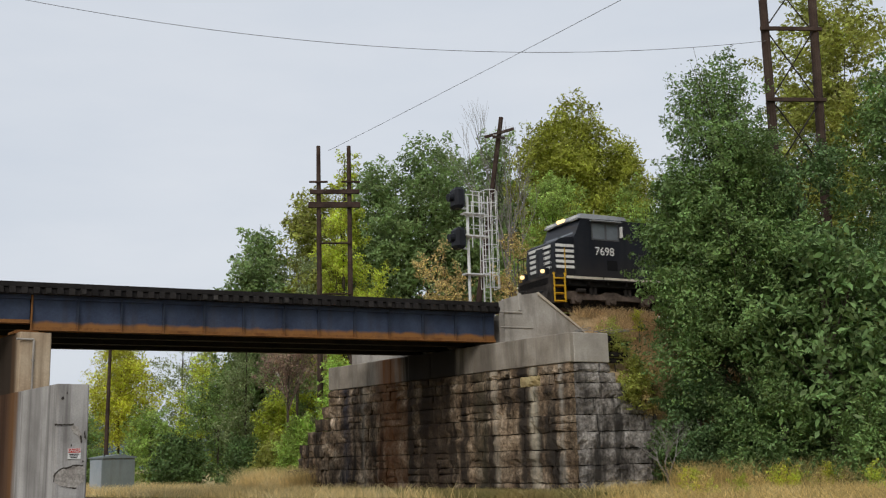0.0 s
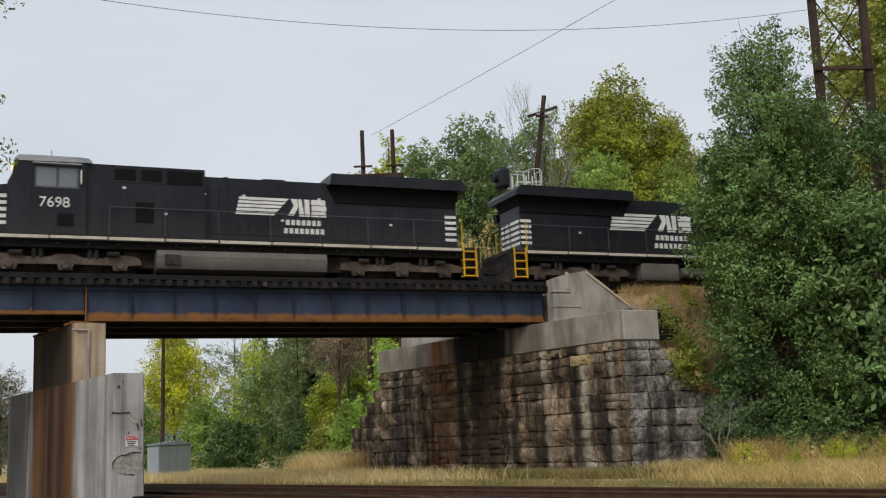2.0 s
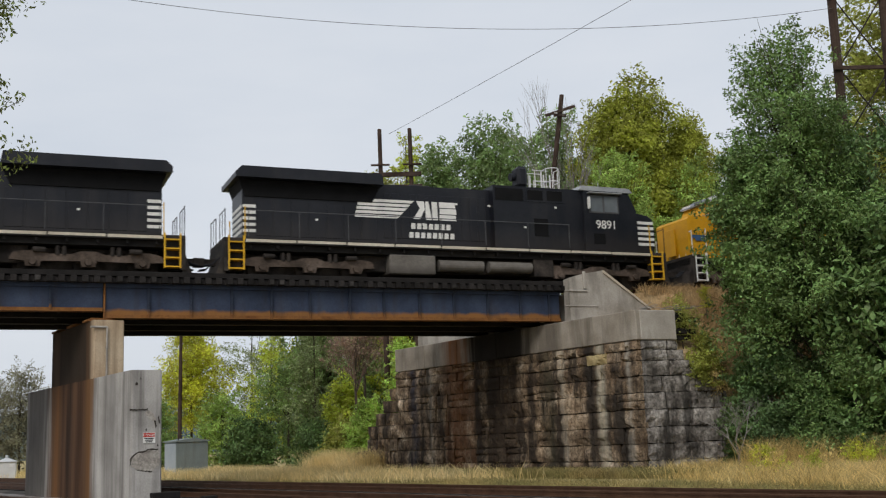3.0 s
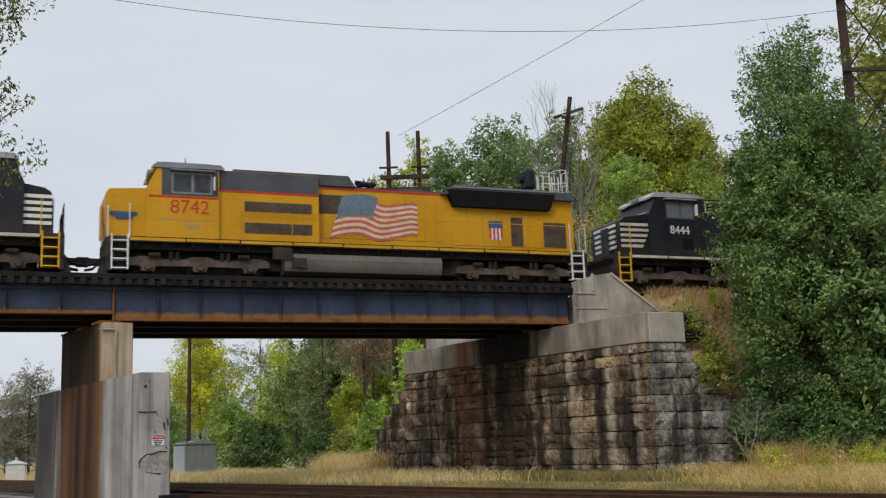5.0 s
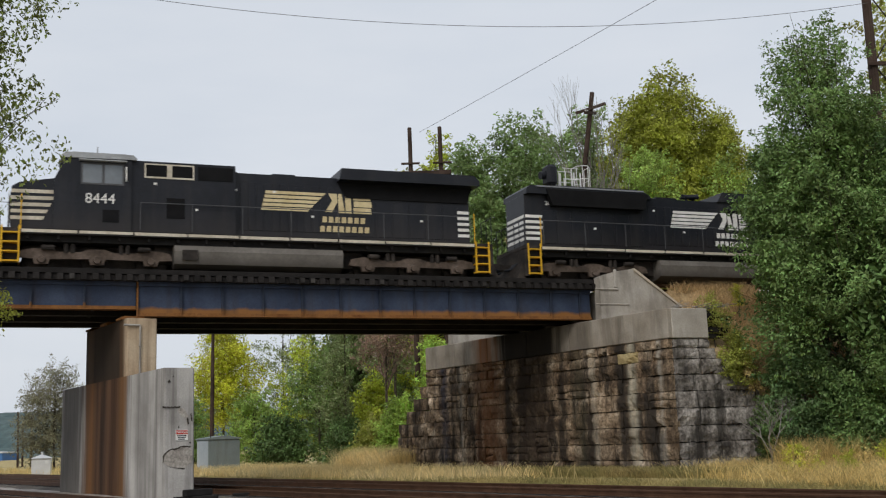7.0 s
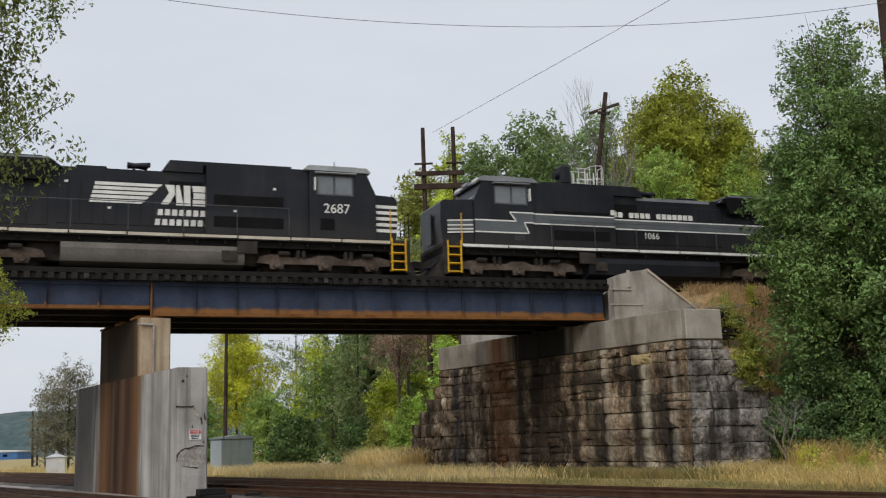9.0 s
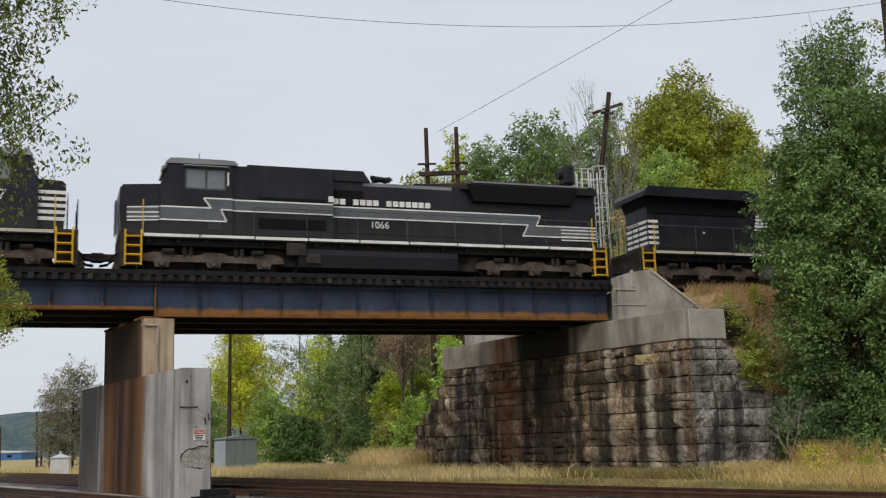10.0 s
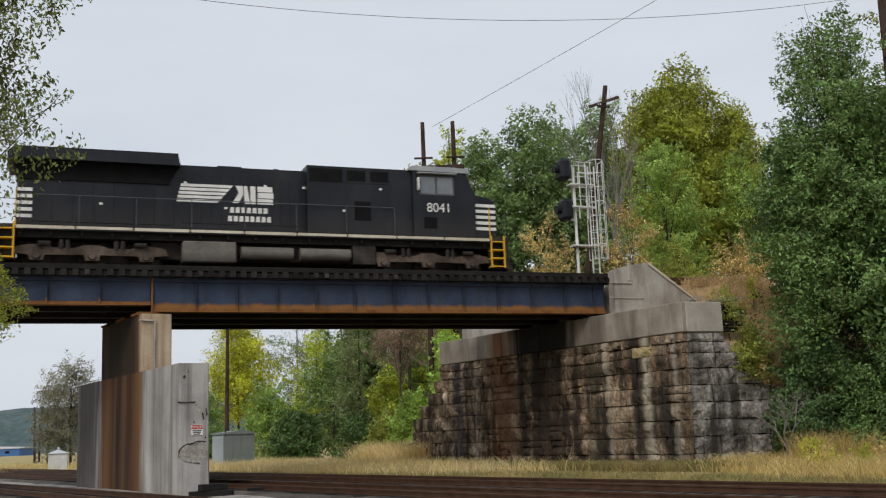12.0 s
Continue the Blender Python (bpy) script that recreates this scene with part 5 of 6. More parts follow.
    for x in (0.0, 1.8):
        part("post", tube(bmesh.new(), (x, 0, 0), (x - 0.05, 0, 15.15), 0.17, 0.12, 10), "wood_pole", th)
    for z, x0, x1, h in ((12.3, -0.55, 2.35, 0.13), (11.5, -0.65, 2.4, 0.17), (12.9, -0.6, 0.5, 0.05), (12.9, 1.3, 2.4, 0.05), (9.2, 0, 1.8, 0.04), (6.2, 0, 1.8, 0.04)):
        part("crossarm", cubes((x0, x1, -0.27, -0.12, z - h, z + h), bevel=0.01), "wood_pole", th)
    return th


h_frame()


def tower():
    th = empty("timber_tower", pose(20.05, 46, 3.0), label="tall twin-pole timber tower with X bracing", category="utility tower")
    for x0, x1 in ((0.0, 0.25), (1.95, 2.75)):
        part("post", tube(bmesh.new(), (x0, 0, -3.2), (x1, 0, 22.0), 0.26, 0.19, 12), "wood_pole", th)
    for z in (8.0, 11.3, 14.6, 18.1, 21.3):
        k = (z + 3) / 25
        part("crossbar", cubes((0.1 * k - 0.2, 1.95 + 0.8 * k + 0.25, -0.3, -0.18, z - 0.09, z + 0.09), bevel=0.01), "wood_pole", th)
    zs = (11.3, 14.6, 18.1, 21.3)
    for a, b in zip(zs[:-1], zs[1:]):
        for p0, p1 in (((0.15, a), (2.55, b)), ((2.45, a), (0.2, b))):
            part("brace", tube(bmesh.new(), (p0[0], -0.1, p0[1]), (p1[0], -0.1, p1[1]), 0.035, 0.035, 5), "steel_dark", th)
    return th


tower()


def cable(name, label, a, b, sag, r=0.012, n=40):
    a, b = Vector(a), Vector(b)
    bm = bmesh.new()
    pts = [a.lerp(b, i / n) - Vector((0, 0, sag * 4 * (i / n) * (1 - i / n))) for i in range(n + 1)]
    for p0, p1 in zip(pts[:-1], pts[1:]):
        tube(bm, p0, p1, r, r, 5)
    return tagged(part(name, bm, "wire"), label, "cable")


cable("cable", "thin overhead line sagging across the sky", (-30, 36.77, 23.24), (20.2, 45.8, 20.5), 3.04)
cable("cable", "thin overhead line running from the twin poles", (-0.37, 62, 19.86), (22.05, 20, 19.75), 0.15)


def signal():
    """A colour light mast with its ladder cage, standing behind the near track."""
    c = along(18.45, -2.9)
    th = empty("railway_signal", pose(c.x, c.y, 8.4, 0, 0, TRACK_YAW), label="white railway signal mast with caged ladder and two black heads", category="railway signal")
    part("mast", tube(bmesh.new(), (0, 0, 0), (0, 0, 5.9), 0.075, 0.075, 10), "white_metal", th)
    part("base_box", cubes((-0.3, 0.08, -0.2, 0.2, 0, 0.6), bevel=0.02), "white_metal", th)
    bm = bmesh.new()
    for x in (0.8, 1.15):
        box(bm, x - 0.025, x + 0.025, -0.03, 0.03, 0, 6.0)
    for k in range(19):
        tube(bm, (0.8, 0, 0.3 + 0.3 * k), (1.15, 0, 0.3 + 0.3 * k), 0.014, 0.014, 5)
    part("ladder", bm, "white_metal", th)
    bm = bmesh.new()
    hoop = [(0.62, -0.05), (0.62, -0.6), (0.82, -0.85), (1.12, -0.85), (1.34, -0.6), (1.34, -0.05)]
    for z in (1.3, 2.0, 2.7, 3.4, 4.1, 4.8, 5.5, 6.15):
        for p0, p1 in zip(hoop[:-1], hoop[1:]):
            tube(bm, (*p0, z), (*p1, z), 0.022, 0.022, 4)
    for x, y in hoop:
        tube(bm, (x, y, 1.3), (x, y, 6.15), 0.019, 0.019, 4)
    part("cage", bm, "white_metal", th)
    bm = bmesh.new()
    for x in (0.12, 0.5):
        for y in (-0.36, 0.3):
            tube(bm, (x, y, 3.9), (x, y, 6.1), 0.02, 0.02, 4)
    for z in (4.4, 5.0, 5.55, 6.1):
        for y in (-0.36, 0.3):
            tube(bm, (0.0, y, z), (0.85, y, z), 0.02, 0.02, 4)
    part("service_rail", bm, "white_metal", th)
    for z in (2.0, 3.9, 5.0):
        part("platform", cubes((-0.35, 1.0, -0.35, 0.1, z - 0.03, z + 0.03)), "white_metal", th)
    for z in (3.3, 5.0):
        part("rail_guard", cubes((0.05, 0.95, -0.34, -0.30, z + 0.55, z + 0.6), (0.05, 0.09, -0.34, -0.30, z, z + 0.6), (0.5, 0.54, -0.34, -0.3, z, z + 0.6)), "white_metal", th)
    for z in (3.75, 5.75):
        h = part("signal_head", cubes((-0.82, -0.26, -0.42, 0.36, z - 0.52, z + 0.52), bevel=0.14), "black_metal", th, "black signal head with a backboard")
        part("hood", tube(bmesh.new(), (-1.05, 0, z + 0.0), (-0.74, 0, z + 0.05), 0.2, 0.2, 12), "black_metal", h)
        part("bracket", cubes((-0.3, 0.0, -0.05, 0.05, z - 0.5, z - 0.42)), "white_metal", th)
    return th


signal()


def cabinet():
    th = empty("equipment_cabinet", pose(-13.3, 64.0, 0, 0, 0, 33), label="grey-green steel equipment cabinet with a shallow gable roof", category="cabinet")
    part("body", cubes((0, 1.95, 0, 1.9, 0.1, 2.2), bevel=0.02), "box_grey", th)
    bm = bmesh.new()
    prism(bm, [(-0.06, 2.202), (2.01, 2.202), (2.01, 2.28), (0.98, 2.42), (-0.06, 2.28)], -0.06, 1.96)
    part("roof", bm, "box_grey", th)
    part("side_door", cubes((-0.022, -0.002, 0.08, 1.82, 0.2, 2.12), bevel=0.006), "box_pale", th, "pale door panel")
    for x in (0.15, 1.8):
        part("lifting_eye", tube(bmesh.new(), (x, 0.1, 2.3), (x, 0.1, 2.45), 0.04, 0.03, 6), "steel_dark", th)
    part("footing", cubes((0.05, 1.9, 0.05, 1.85, -0.2, 0.1)), "concrete_plain", th)
    return th


cabinet()


def scrap():
    th = empty("scrap_timber", pose(-7.4, 33.6, 0.08, 0, 0, 20), label="small heap of old dark timbers beside the pier", category="timber")
    for k, (x, y, z, l, a) in enumerate(((0, 0, 0, 1.3, 8), (0.2, 0.3, 0, 1.1, -14), (0.1, 0.12, 0.2, 1.0, 30), (1.6, 0.6, 0, 0.7, 3))):
        part("timber", cubes((-l / 2, l / 2, -0.11, 0.11, 0, 0.2), bevel=0.02), "tie", th, m=pose(x, y, z, 0, 0, a))
    return th


scrap()


def cribbing():
    """Dry sticks on the bank beside the coping, and dark timbers added for a dark recess."""
    th = empty("recess_timbers", pose(9.528, 43.21, 0, 0, 0, TRACK_YAW) @ pose(2.0, 0.0, 0), label="added dark timbers for a dark recess, with dry sticks, on the broken wall top", category="timber")
    for x, y, z, l, a, tl in ((0.45, 0.5, 5.45, 1.0, 4, 0), (0.5, 0.35, 5.70, 1.1, -6, 2), (0.45, 0.6, 5.95, 1.0, 8, -3), (0.55, 0.4, 6.2, 1.2, -3, 1), (0.2, 0.6, 6.44, 1.4, 14, 4)):
        part("timber", cubes((-l / 2, l / 2, -0.1, 0.1, 0, 0.2), bevel=0.02), "tie", th, m=pose(x, y, z, 0, tl, a))
    rng = random.Random(77)
    for k in range(14):
        x, z = rng.uniform(-1.2, 1.1), 6.66 + rng.uniform(0, 0.12)
        part("stick", tube(bmesh.new(), (x - 0.4, 0.4, z), (x + rng.uniform(0.2, 0.6), 0.4 + rng.uniform(-0.3, 0.5), z + rng.uniform(-0.05, 0.3)), 0.022, 0.012, 5), "bare", th)
    return th


cribbing()


def hut():
    th = empty("trackside_hut", pose(-31.0, 84, 0, 0, 0, 16), label="small white trackside hut with a hipped roof", category="hut")
    part("body", cubes((0, 1.4, 0, 1.4, 0, 1.4), bevel=0.02), "shed_white", th)
    bm = bmesh.new()
    v = [bm.verts.new(c) for c in ((-0.1, -0.1, 1.402), (1.5, -0.1, 1.402), (1.5, 1.5, 1.402), (-0.1, 1.5, 1.402), (0.7, 0.7, 1.72))]
    bm.faces.new(v[3::-1])
    for i in range(4):
        bm.faces.new((v[i], v[(i + 1) % 4], v[4]))
    part("roof", bm, "pale_roof", th)
    part("vent", tube(bmesh.new(), (0.7, 0.7, 1.68), (0.7, 0.7, 1.9), 0.1, 0.1, 8), "pale_roof", th)
    part("vent_plate", cubes((0.95, 1.25, -0.02, -0.002, 1.0, 1.22)), "white_metal", th)
    return th


hut()

shed = empty("warehouse", pose(-198, 402, 0, 0, 0, 4), label="long low blue sheet-metal warehouse far across the yard", category="warehouse")
part("wall", cubes((0, 38, 0, 18, 0, 2.7)), "blue_wall", shed)
part("roof", prism(bmesh.new(), [(-0.5, 2.7), (38.5, 2.7), (38.5, 3.1), (19, 4.0), (-0.5, 3.1)], -0.4, 18.4), "pale_roof", shed)
for i in range(8):
    part("window", cubes((2 + 4.4 * i, 3.6 + 4.4 * i, -0.06, -0.01, 1.0, 1.9)), "recess", shed)
pole("far_pole", "thin dark pole across the yard", (-62.3, 150, 0), (-62.4, 150, 5.6), 0.12)
pole("far_pole", "thin dark pole across the yard", (-57.2, 150, 0), (-57.4, 150, 7.6), 0.14)
pole("far_pole", "thin dark pole across the yard", (-59.6, 158, 0), (-59.7, 158, 6.4), 0.13)
pole("far_pole", "thin dark pole across the yard", (-48.0, 130, 0), (-48.1, 130, 6.4), 0.13)

# wooded hills on the horizon
bm = bmesh.new()
prev = None
for i in range(120):
    x = -900 + i * 18.0
    h = 23 + 9 * noise.noise(Vector((i * 0.09, 0, 0))) + 2.2 * noise.noise(Vector((i * 0.9, 4, 0))) - max(0, (x + 100) * 0.01)
    row = [bm.verts.new((x, 560, -1)), bm.verts.new((x, 600, h * 0.7)), bm.verts.new((x, 640, max(2, h)))]
    if prev:
        for k in range(2):
            bm.faces.new((prev[k], row[k], row[k + 1], prev[k + 1]))
    prev = row
tagged(part("backdrop_hills", bm, "hill"), "low wooded hills on the horizon", "hills", kind="structure")


# ------------------------------------------------------------------ locomotives
WHEEL_R = 0.53


def wheelset_mesh():
    bm = bmesh.new()
    tube(bm, (0, -1.0, 0), (0, 1.0, 0), 0.09, 0.09, 10)
    for y in (-0.755, 0.755):
        tube(bm, (0, y - 0.06, 0), (0, y + 0.06, 0), WHEEL_R, WHEEL_R, 28)
        tube(bm, (0, y - 0.085, 0), (0, y + 0.085, 0), 0.2, 0.2, 12)
        tube(bm, (0, y * 0.93 - 0.015, 0), (0, y * 0.93 + 0.015, 0), WHEEL_R + 0.025, WHEEL_R + 0.025, 28)
        for k in range(4):
            a = k * math.pi / 2
            box(bm, 0.32 * math.cos(a) - 0.05, 0.32 * math.cos(a) + 0.05, y - 0.075, y + 0.075, 0.32 * math.sin(a) - 0.05, 0.32 * math.sin(a) + 0.05)
    return mesh_of(bm, "wheelset", "under")


WHEELSET = wheelset_mesh()
WHEELS = []


def truck(parent, xc):
    """A three-axle bogie."""
    axles = (-2.0, 0.0, 2.0)
    bm = bmesh.new()
    for sy in (-1.0, 1.0):
        y0, y1 = sy * 1.02, sy * 1.2
        half = [(0.3, 0.96), (0.6, 0.84), (1.4, 0.84), (1.7, 0.96), (2.3, 0.95), (2.72, 0.86), (2.82, 0.60), (2.3, 0.56), (2.24, 0.36), (1.76, 0.36), (1.7, 0.56), (0.3, 0.58), (0.24, 0.36)]
        pts = half + [(-a, b) for a, b in half[::-1]]
        prism(bm, [(xc + a, b) for a, b in pts], y0, y1)
    box(bm, xc - 0.4, xc + 0.4, -1.0, 1.0, 0.55, 0.95)
    fr = part("truck_frame", bm, "truck", parent, "dusty brown cast truck frame")
    part("traction_motor_block", cubes((xc - 2.7, xc + 2.7, -0.62, 0.62, 0.22, 1.18), bevel=0.05), "under", fr)
    for a in axles:
        for sy in (-1, 1):
            part("journal_box", tube(bmesh.new(), (xc + a, sy * 1.12, WHEEL_R), (xc + a, sy * 1.32, WHEEL_R), 0.17, 0.13, 10), "truck", fr)
        w = shared("wheelset", WHEELSET, parent, pose(xc + a, 0, WHEEL_R))
        WHEELS.append(w)
    for a in (-1.0, 1.0):
        for sy in (-1, 1):
            bm = bmesh.new()
            for k in (-0.12, 0.12):
                tube(bm, (xc + a + k, sy * 1.16, 0.8), (xc + a + k, sy * 1.16, 1.15), 0.09, 0.09, 8)
            part("spring", bm, "under", fr)
        for sy in (-1, 1):
            part("brake_cylinder", tube(bmesh.new(), (xc + a * 1.75 - 0.25, sy * 1.28, 0.98), (xc + a * 1.75 + 0.2, sy * 1.28, 0.98), 0.1, 0.1, 8), "under", fr)


def mark(bm, x0, x1, z0, z1, y):
    box(bm, x0, x1, y - 0.004, y + 0.004, z0, z1)


def emblem_bars(parent, x, z, side, y, grow, paint):
    """A plain emblem: five long bars, a wedge and slanted blocks, and two lines of small bars below."""
    d = 1 if side < 0 else -1

    def shape(name, pts, label=""):
        part(name, prism(bmesh.new(), [(x + d * q * grow, z + r * (0.5 + 0.5 * grow)) for q, r in pts], y - 0.004, y + 0.004), paint, parent, label)

    def bar(name, a, b, c, e, sl, label=""):
        # laid out as seen from the side that shows
        shape(name, [(a, c), (b - sl, c), (b, e), (a + 0.02, e)], label)

    for k in range(5):
        bar("emblem_bar", 0.035 * k, 1.62 + 0.13 * k, 0.14 * k, 0.14 * k + 0.10, 0.10, "white speed bar")
    shape("emblem_wedge", [(2.10, 0.02), (2.34, 0.02), (2.52, 0.36), (2.50, 0.66), (2.22, 0.66), (2.34, 0.40)], "white emblem wedge")
    shape("emblem_block", [(2.56, 0.0), (2.78, 0.0), (2.66, 0.66), (2.54, 0.66)], "white slanted emblem block")
    shape("emblem_block", [(2.80, 0.0), (3.0, 0.0), (2.98, 0.66), (2.78, 0.66)], "white slanted emblem block")
    for c, e, a_, b_ in ((0.0, 0.20, 3.06, 3.68), (0.23, 0.43, 3.08, 3.70), (0.46, 0.66, 3.06, 3.66)):
        shape("emblem_block", [(a_, c), (b_, c), (b_ - 0.02, e), (a_, e)], "white emblem block")
    for zz, a0, n in ((-0.34, 2.0, 7), (-0.66, 1.92, 8)):
        for k in range(n):
            bar("lettering_bar", a0 + k * 0.215, a0 + k * 0.215 + 0.16, zz, zz + 0.2, 0.0)


def handrails(parent, L, mat, side_list, x0, x1):
    for sy in side_list:
        bm = bmesh.new()
        y = sy * 1.5
        tube(bm, (x0, y, 2.72), (x1, y, 2.72), 0.017, 0.017, 5)
        x = x0
        while x <= x1 + 0.01:
            tube(bm, (x, y, 1.72), (x, y, 2.72), 0.016, 0.016, 5)
            x += (x1 - x0) / 7
        part("handrail", bm, mat, parent)


def end_gear(parent, xe, d, step_mat, lamp):
    """Pilot, coupler, steps, end rails and hoses at one end; d points outwards along x."""
    bm = bmesh.new()
    box(bm, xe - d * 0.95, xe - d * 0.75, -1.5, 1.5, 0.3, 1.5)
    prism(bm, [(xe - d * 0.85, 0.16), (xe - d * 0.45, 0.14), (xe - d * 0.72, 0.9), (xe - d * 0.85, 0.9)], -1.35, 1.35)
    part("pilot", bm, "under", parent)
    bm = bmesh.new()
    box(bm, xe - d * 0.75, xe - d * 0.18, -0.14, 0.14, 0.72, 0.98)
    box(bm, xe - d * 0.24, xe + d * 0.02, -0.2, 0.2, 0.66, 1.02, bevel=0.04)
    part("coupler", bm, "under", parent)
    for sy in (-1, 1):
        for k, z in enumerate((0.42, 0.78, 1.14, 1.5)):
            part("step", cubes((xe - d * 1.55, xe - d * 0.95, sy * 1.14, sy * 1.5, z - 0.025, z + 0.025)), step_mat, parent)
        for xx in (0.95, 1.55):
            part("step_side", cubes((xe - d * xx - 0.03, xe - d * xx + 0.03, sy * 1.46, sy * 1.53, 0.36, 1.75)), step_mat, parent)
        part("step_well", cubes((xe - d * 1.53, xe - d * 0.97, sy * 1.0, sy * 1.13, 0.36, 1.7)), "under", parent)
        bm = bmesh.new()
        tube(bm, (xe - d * 0.8, sy * 1.5, 1.6), (xe - d * 0.8, sy * 1.5, 2.75), 0.02, 0.02, 6)
        part("corner_rail", tube(bmesh.new(), (xe - d * 1.6, sy * 1.52, 1.6), (xe - d * 1.6, sy * 1.52, 2.85), 0.024, 0.024, 6), step_mat, parent)
        tube(bm, (xe - d * 0.8, sy * 1.5, 2.7), (xe - d * 0.8, sy * 0.4, 2.7), 0.02, 0.02, 6)
        tube(bm, (xe - d * 0.8, sy * 0.4, 1.6), (xe - d * 0.8, sy * 0.4, 2.7), 0.02, 0.02, 6)
        tube(bm, (xe - d * 0.8, sy * 0.95, 1.6), (xe - d * 0.8, sy * 0.95, 2.7), 0.016, 0.016, 6)
        part("grab_rail", bm, "black_metal" if step_mat == "step_yellow" else step_mat, parent)
        for yy in (0.45, 0.62, 0.8):
            bm = bmesh.new()
            pts = [(xe - d * 0.72, sy * yy, 0.95), (xe - d * 0.4, sy * yy, 0.66), (xe - d * 0.12, sy * yy, 0.62)]
            tube(bm, pts[0], pts[1], 0.03, 0.03, 5)
            tube(bm, pts[1], pts[2], 0.03, 0.03, 5)
            part("air_hose", bm, "black_metal", parent)
    part("platform", cubes((xe - d * 1.6, xe - d * 0.75, -1.5, 1.5, 1.52, 1.66)), "under", parent)
    if lamp:
        for sy in (-1, 1):
            part("ditch_light", tube(bmesh.new(), (xe - d * 0.75, sy * 0.95, 1.85), (xe - d * 0.62, sy * 0.95, 1.85), 0.085, 0.085, 12), "lamp", parent, "lit ditch light")
            part("lamp_housing", cubes((xe - d * 0.98, xe - d * 0.76, sy * 0.95 - 0.13, sy * 0.95 + 0.13, 1.66, 2.0), bevel=0.02), "black_metal", parent)


def widebody_cab(parent, mat, roof, lit, emd, number, nmat, side, num_size=0.56, num_x=4.4):
    """The safety cab with its nose, windows and number boards."""
    w = 1.5
    bm = bmesh.new()
    nose_top = 3.3 if not emd else 3.25
    if emd:
        prism(bm, [(1.3, 1.66), (1.22, 2.5), (1.24, 3.28), (1.36, 3.40), (2.75, 3.46), (2.75, 1.66)], -w + 0.12, w - 0.12)
    else:
        prism(bm, [(1.25, 1.66), (1.15, 2.5), (1.25, nose_top - 0.15), (1.5, nose_top), (2.75, nose_top + 0.18), (2.75, 1.66)], -w + 0.12, w - 0.12)
    for v in bm.verts:
        if v.co.x < 1.6:
            v.co.y *= 0.95
    nose = part("nose", bm, mat, parent)
    part("nose_door", cubes((1.12, 1.17, -0.35, 0.35, 1.75, 3.0), bevel=0.015), mat, nose)
    bm = bmesh.new()
    prism(bm, [(2.72, 1.66), (2.72, 3.42), (3.15, 4.28), (3.25, 4.36), (5.55, 4.36), (5.55, 1.66)], -w, w)
    cab = part("cab", bm, mat, parent)
    bm = bmesh.new()
    prism(bm, [(2.95, 4.27), (3.1, 4.42), (5.6, 4.42), (5.75, 4.30), (5.75, 4.25), (2.95, 4.22)], -w - 0.06, w + 0.06)
    bm2 = bmesh.new()
    prism(bm2, [(3.15, 4.42), (3.4, 4.56), (5.4, 4.56), (5.6, 4.42)], -w + 0.45, w - 0.45)
    part("roof_sheet", bm, roof, cab)
    part("roof_crown", bm2, roof, cab)
    for sy in (-1, 1):
        part("side_window", cubes((3.75, 4.45, sy * w - 0.012, sy * w + 0.012, 3.35, 4.02), bevel=0.0), "window_glass", cab, "dark cab window")
        part("side_window", cubes((4.55, 5.2, sy * w - 0.012, sy * w + 0.012, 3.35, 4.02), bevel=0.0), "window_glass", cab, "dark cab window")
        part("window_frame", cubes((3.68, 5.28, sy * w - 0.016, sy * w + 0.016, 4.02, 4.08), (3.68, 5.28, sy * w - 0.016, sy * w + 0.016, 3.29, 3.35), (3.68, 3.75, sy * w - 0.016, sy * w + 0.016, 3.35, 4.02), (4.45, 4.55, sy * w - 0.016, sy * w + 0.016, 3.35, 4.02), (5.2, 5.28, sy * w - 0.016, sy * w + 0.016, 3.35, 4.02)), "roof_grey" if nmat == "red_paint" else "grey_paint", cab)
        part("sunshade", cubes((3.6, 5.35, sy * w, sy * (w + 0.24), 4.12, 4.16)), roof, cab)
        part("mirror", cubes((5.32, 5.36, sy * (w + 0.02), sy * (w + 0.22), 3.45, 3.95)), "white_paint", cab)
        part("windshield", cubes((-0.012, 0.012, 0.14, 1.22, 0.0, 0.66)), "window_glass", cab, "raked windshield pane", m=Matrix.Translation((2.80, 0, 3.56)) @ pose(0, 0, 0, 0, 26.5, 0) @ (Matrix.Identity(4) if sy > 0 else pose(0, -1.36, 0)))
    for y0 in (-1.35, 0.75):
        part("number_board", cubes((2.96, 3.04, y0, y0 + 0.6, 4.2, 4.38)), "white_paint", cab)
    part("headlight", cubes((2.9, 3.02, -0.3, 0.3, 4.26, 4.42), bevel=0.02), "lamp" if lit else "window_glass", cab, "lit twin headlight" if lit else "")
    bm = bmesh.new()
    for yy in (-0.9, 0.8):
        part("whip_antenna", tube(bmesh.new(), (4.3, yy, 4.5), (4.3, yy, 4.8), 0.03, 0.02, 6), roof, cab)
    box(bm, 3.9, 4.35, -0.15, 0.15, 4.56, 4.68, bevel=0.03)
    part("antenna", bm, roof, cab)
    yy = side * (w + 0.006)
    if nmat == "red_paint":
        num_size = 0.78
    if number != "1066":
        lettering(number, num_size, nmat, cab, pose(num_x, yy, 2.78, 90, 0, 0 if side < 0 else 180), "cab_number", "road number")
    if nmat != "red_paint" and number != "1066":
        part("louvre_panel", cubes((4.5, 5.1, yy - 0.004, yy + 0.004, 1.95, 2.4)), "recess", cab)
    return nose, cab


def locomotive(label, L, maker, livery, number, side, lit=False):
    emd = maker == "emd"
    th = empty("locomotive", label=label, category="locomotive", group="locomotives of the train")
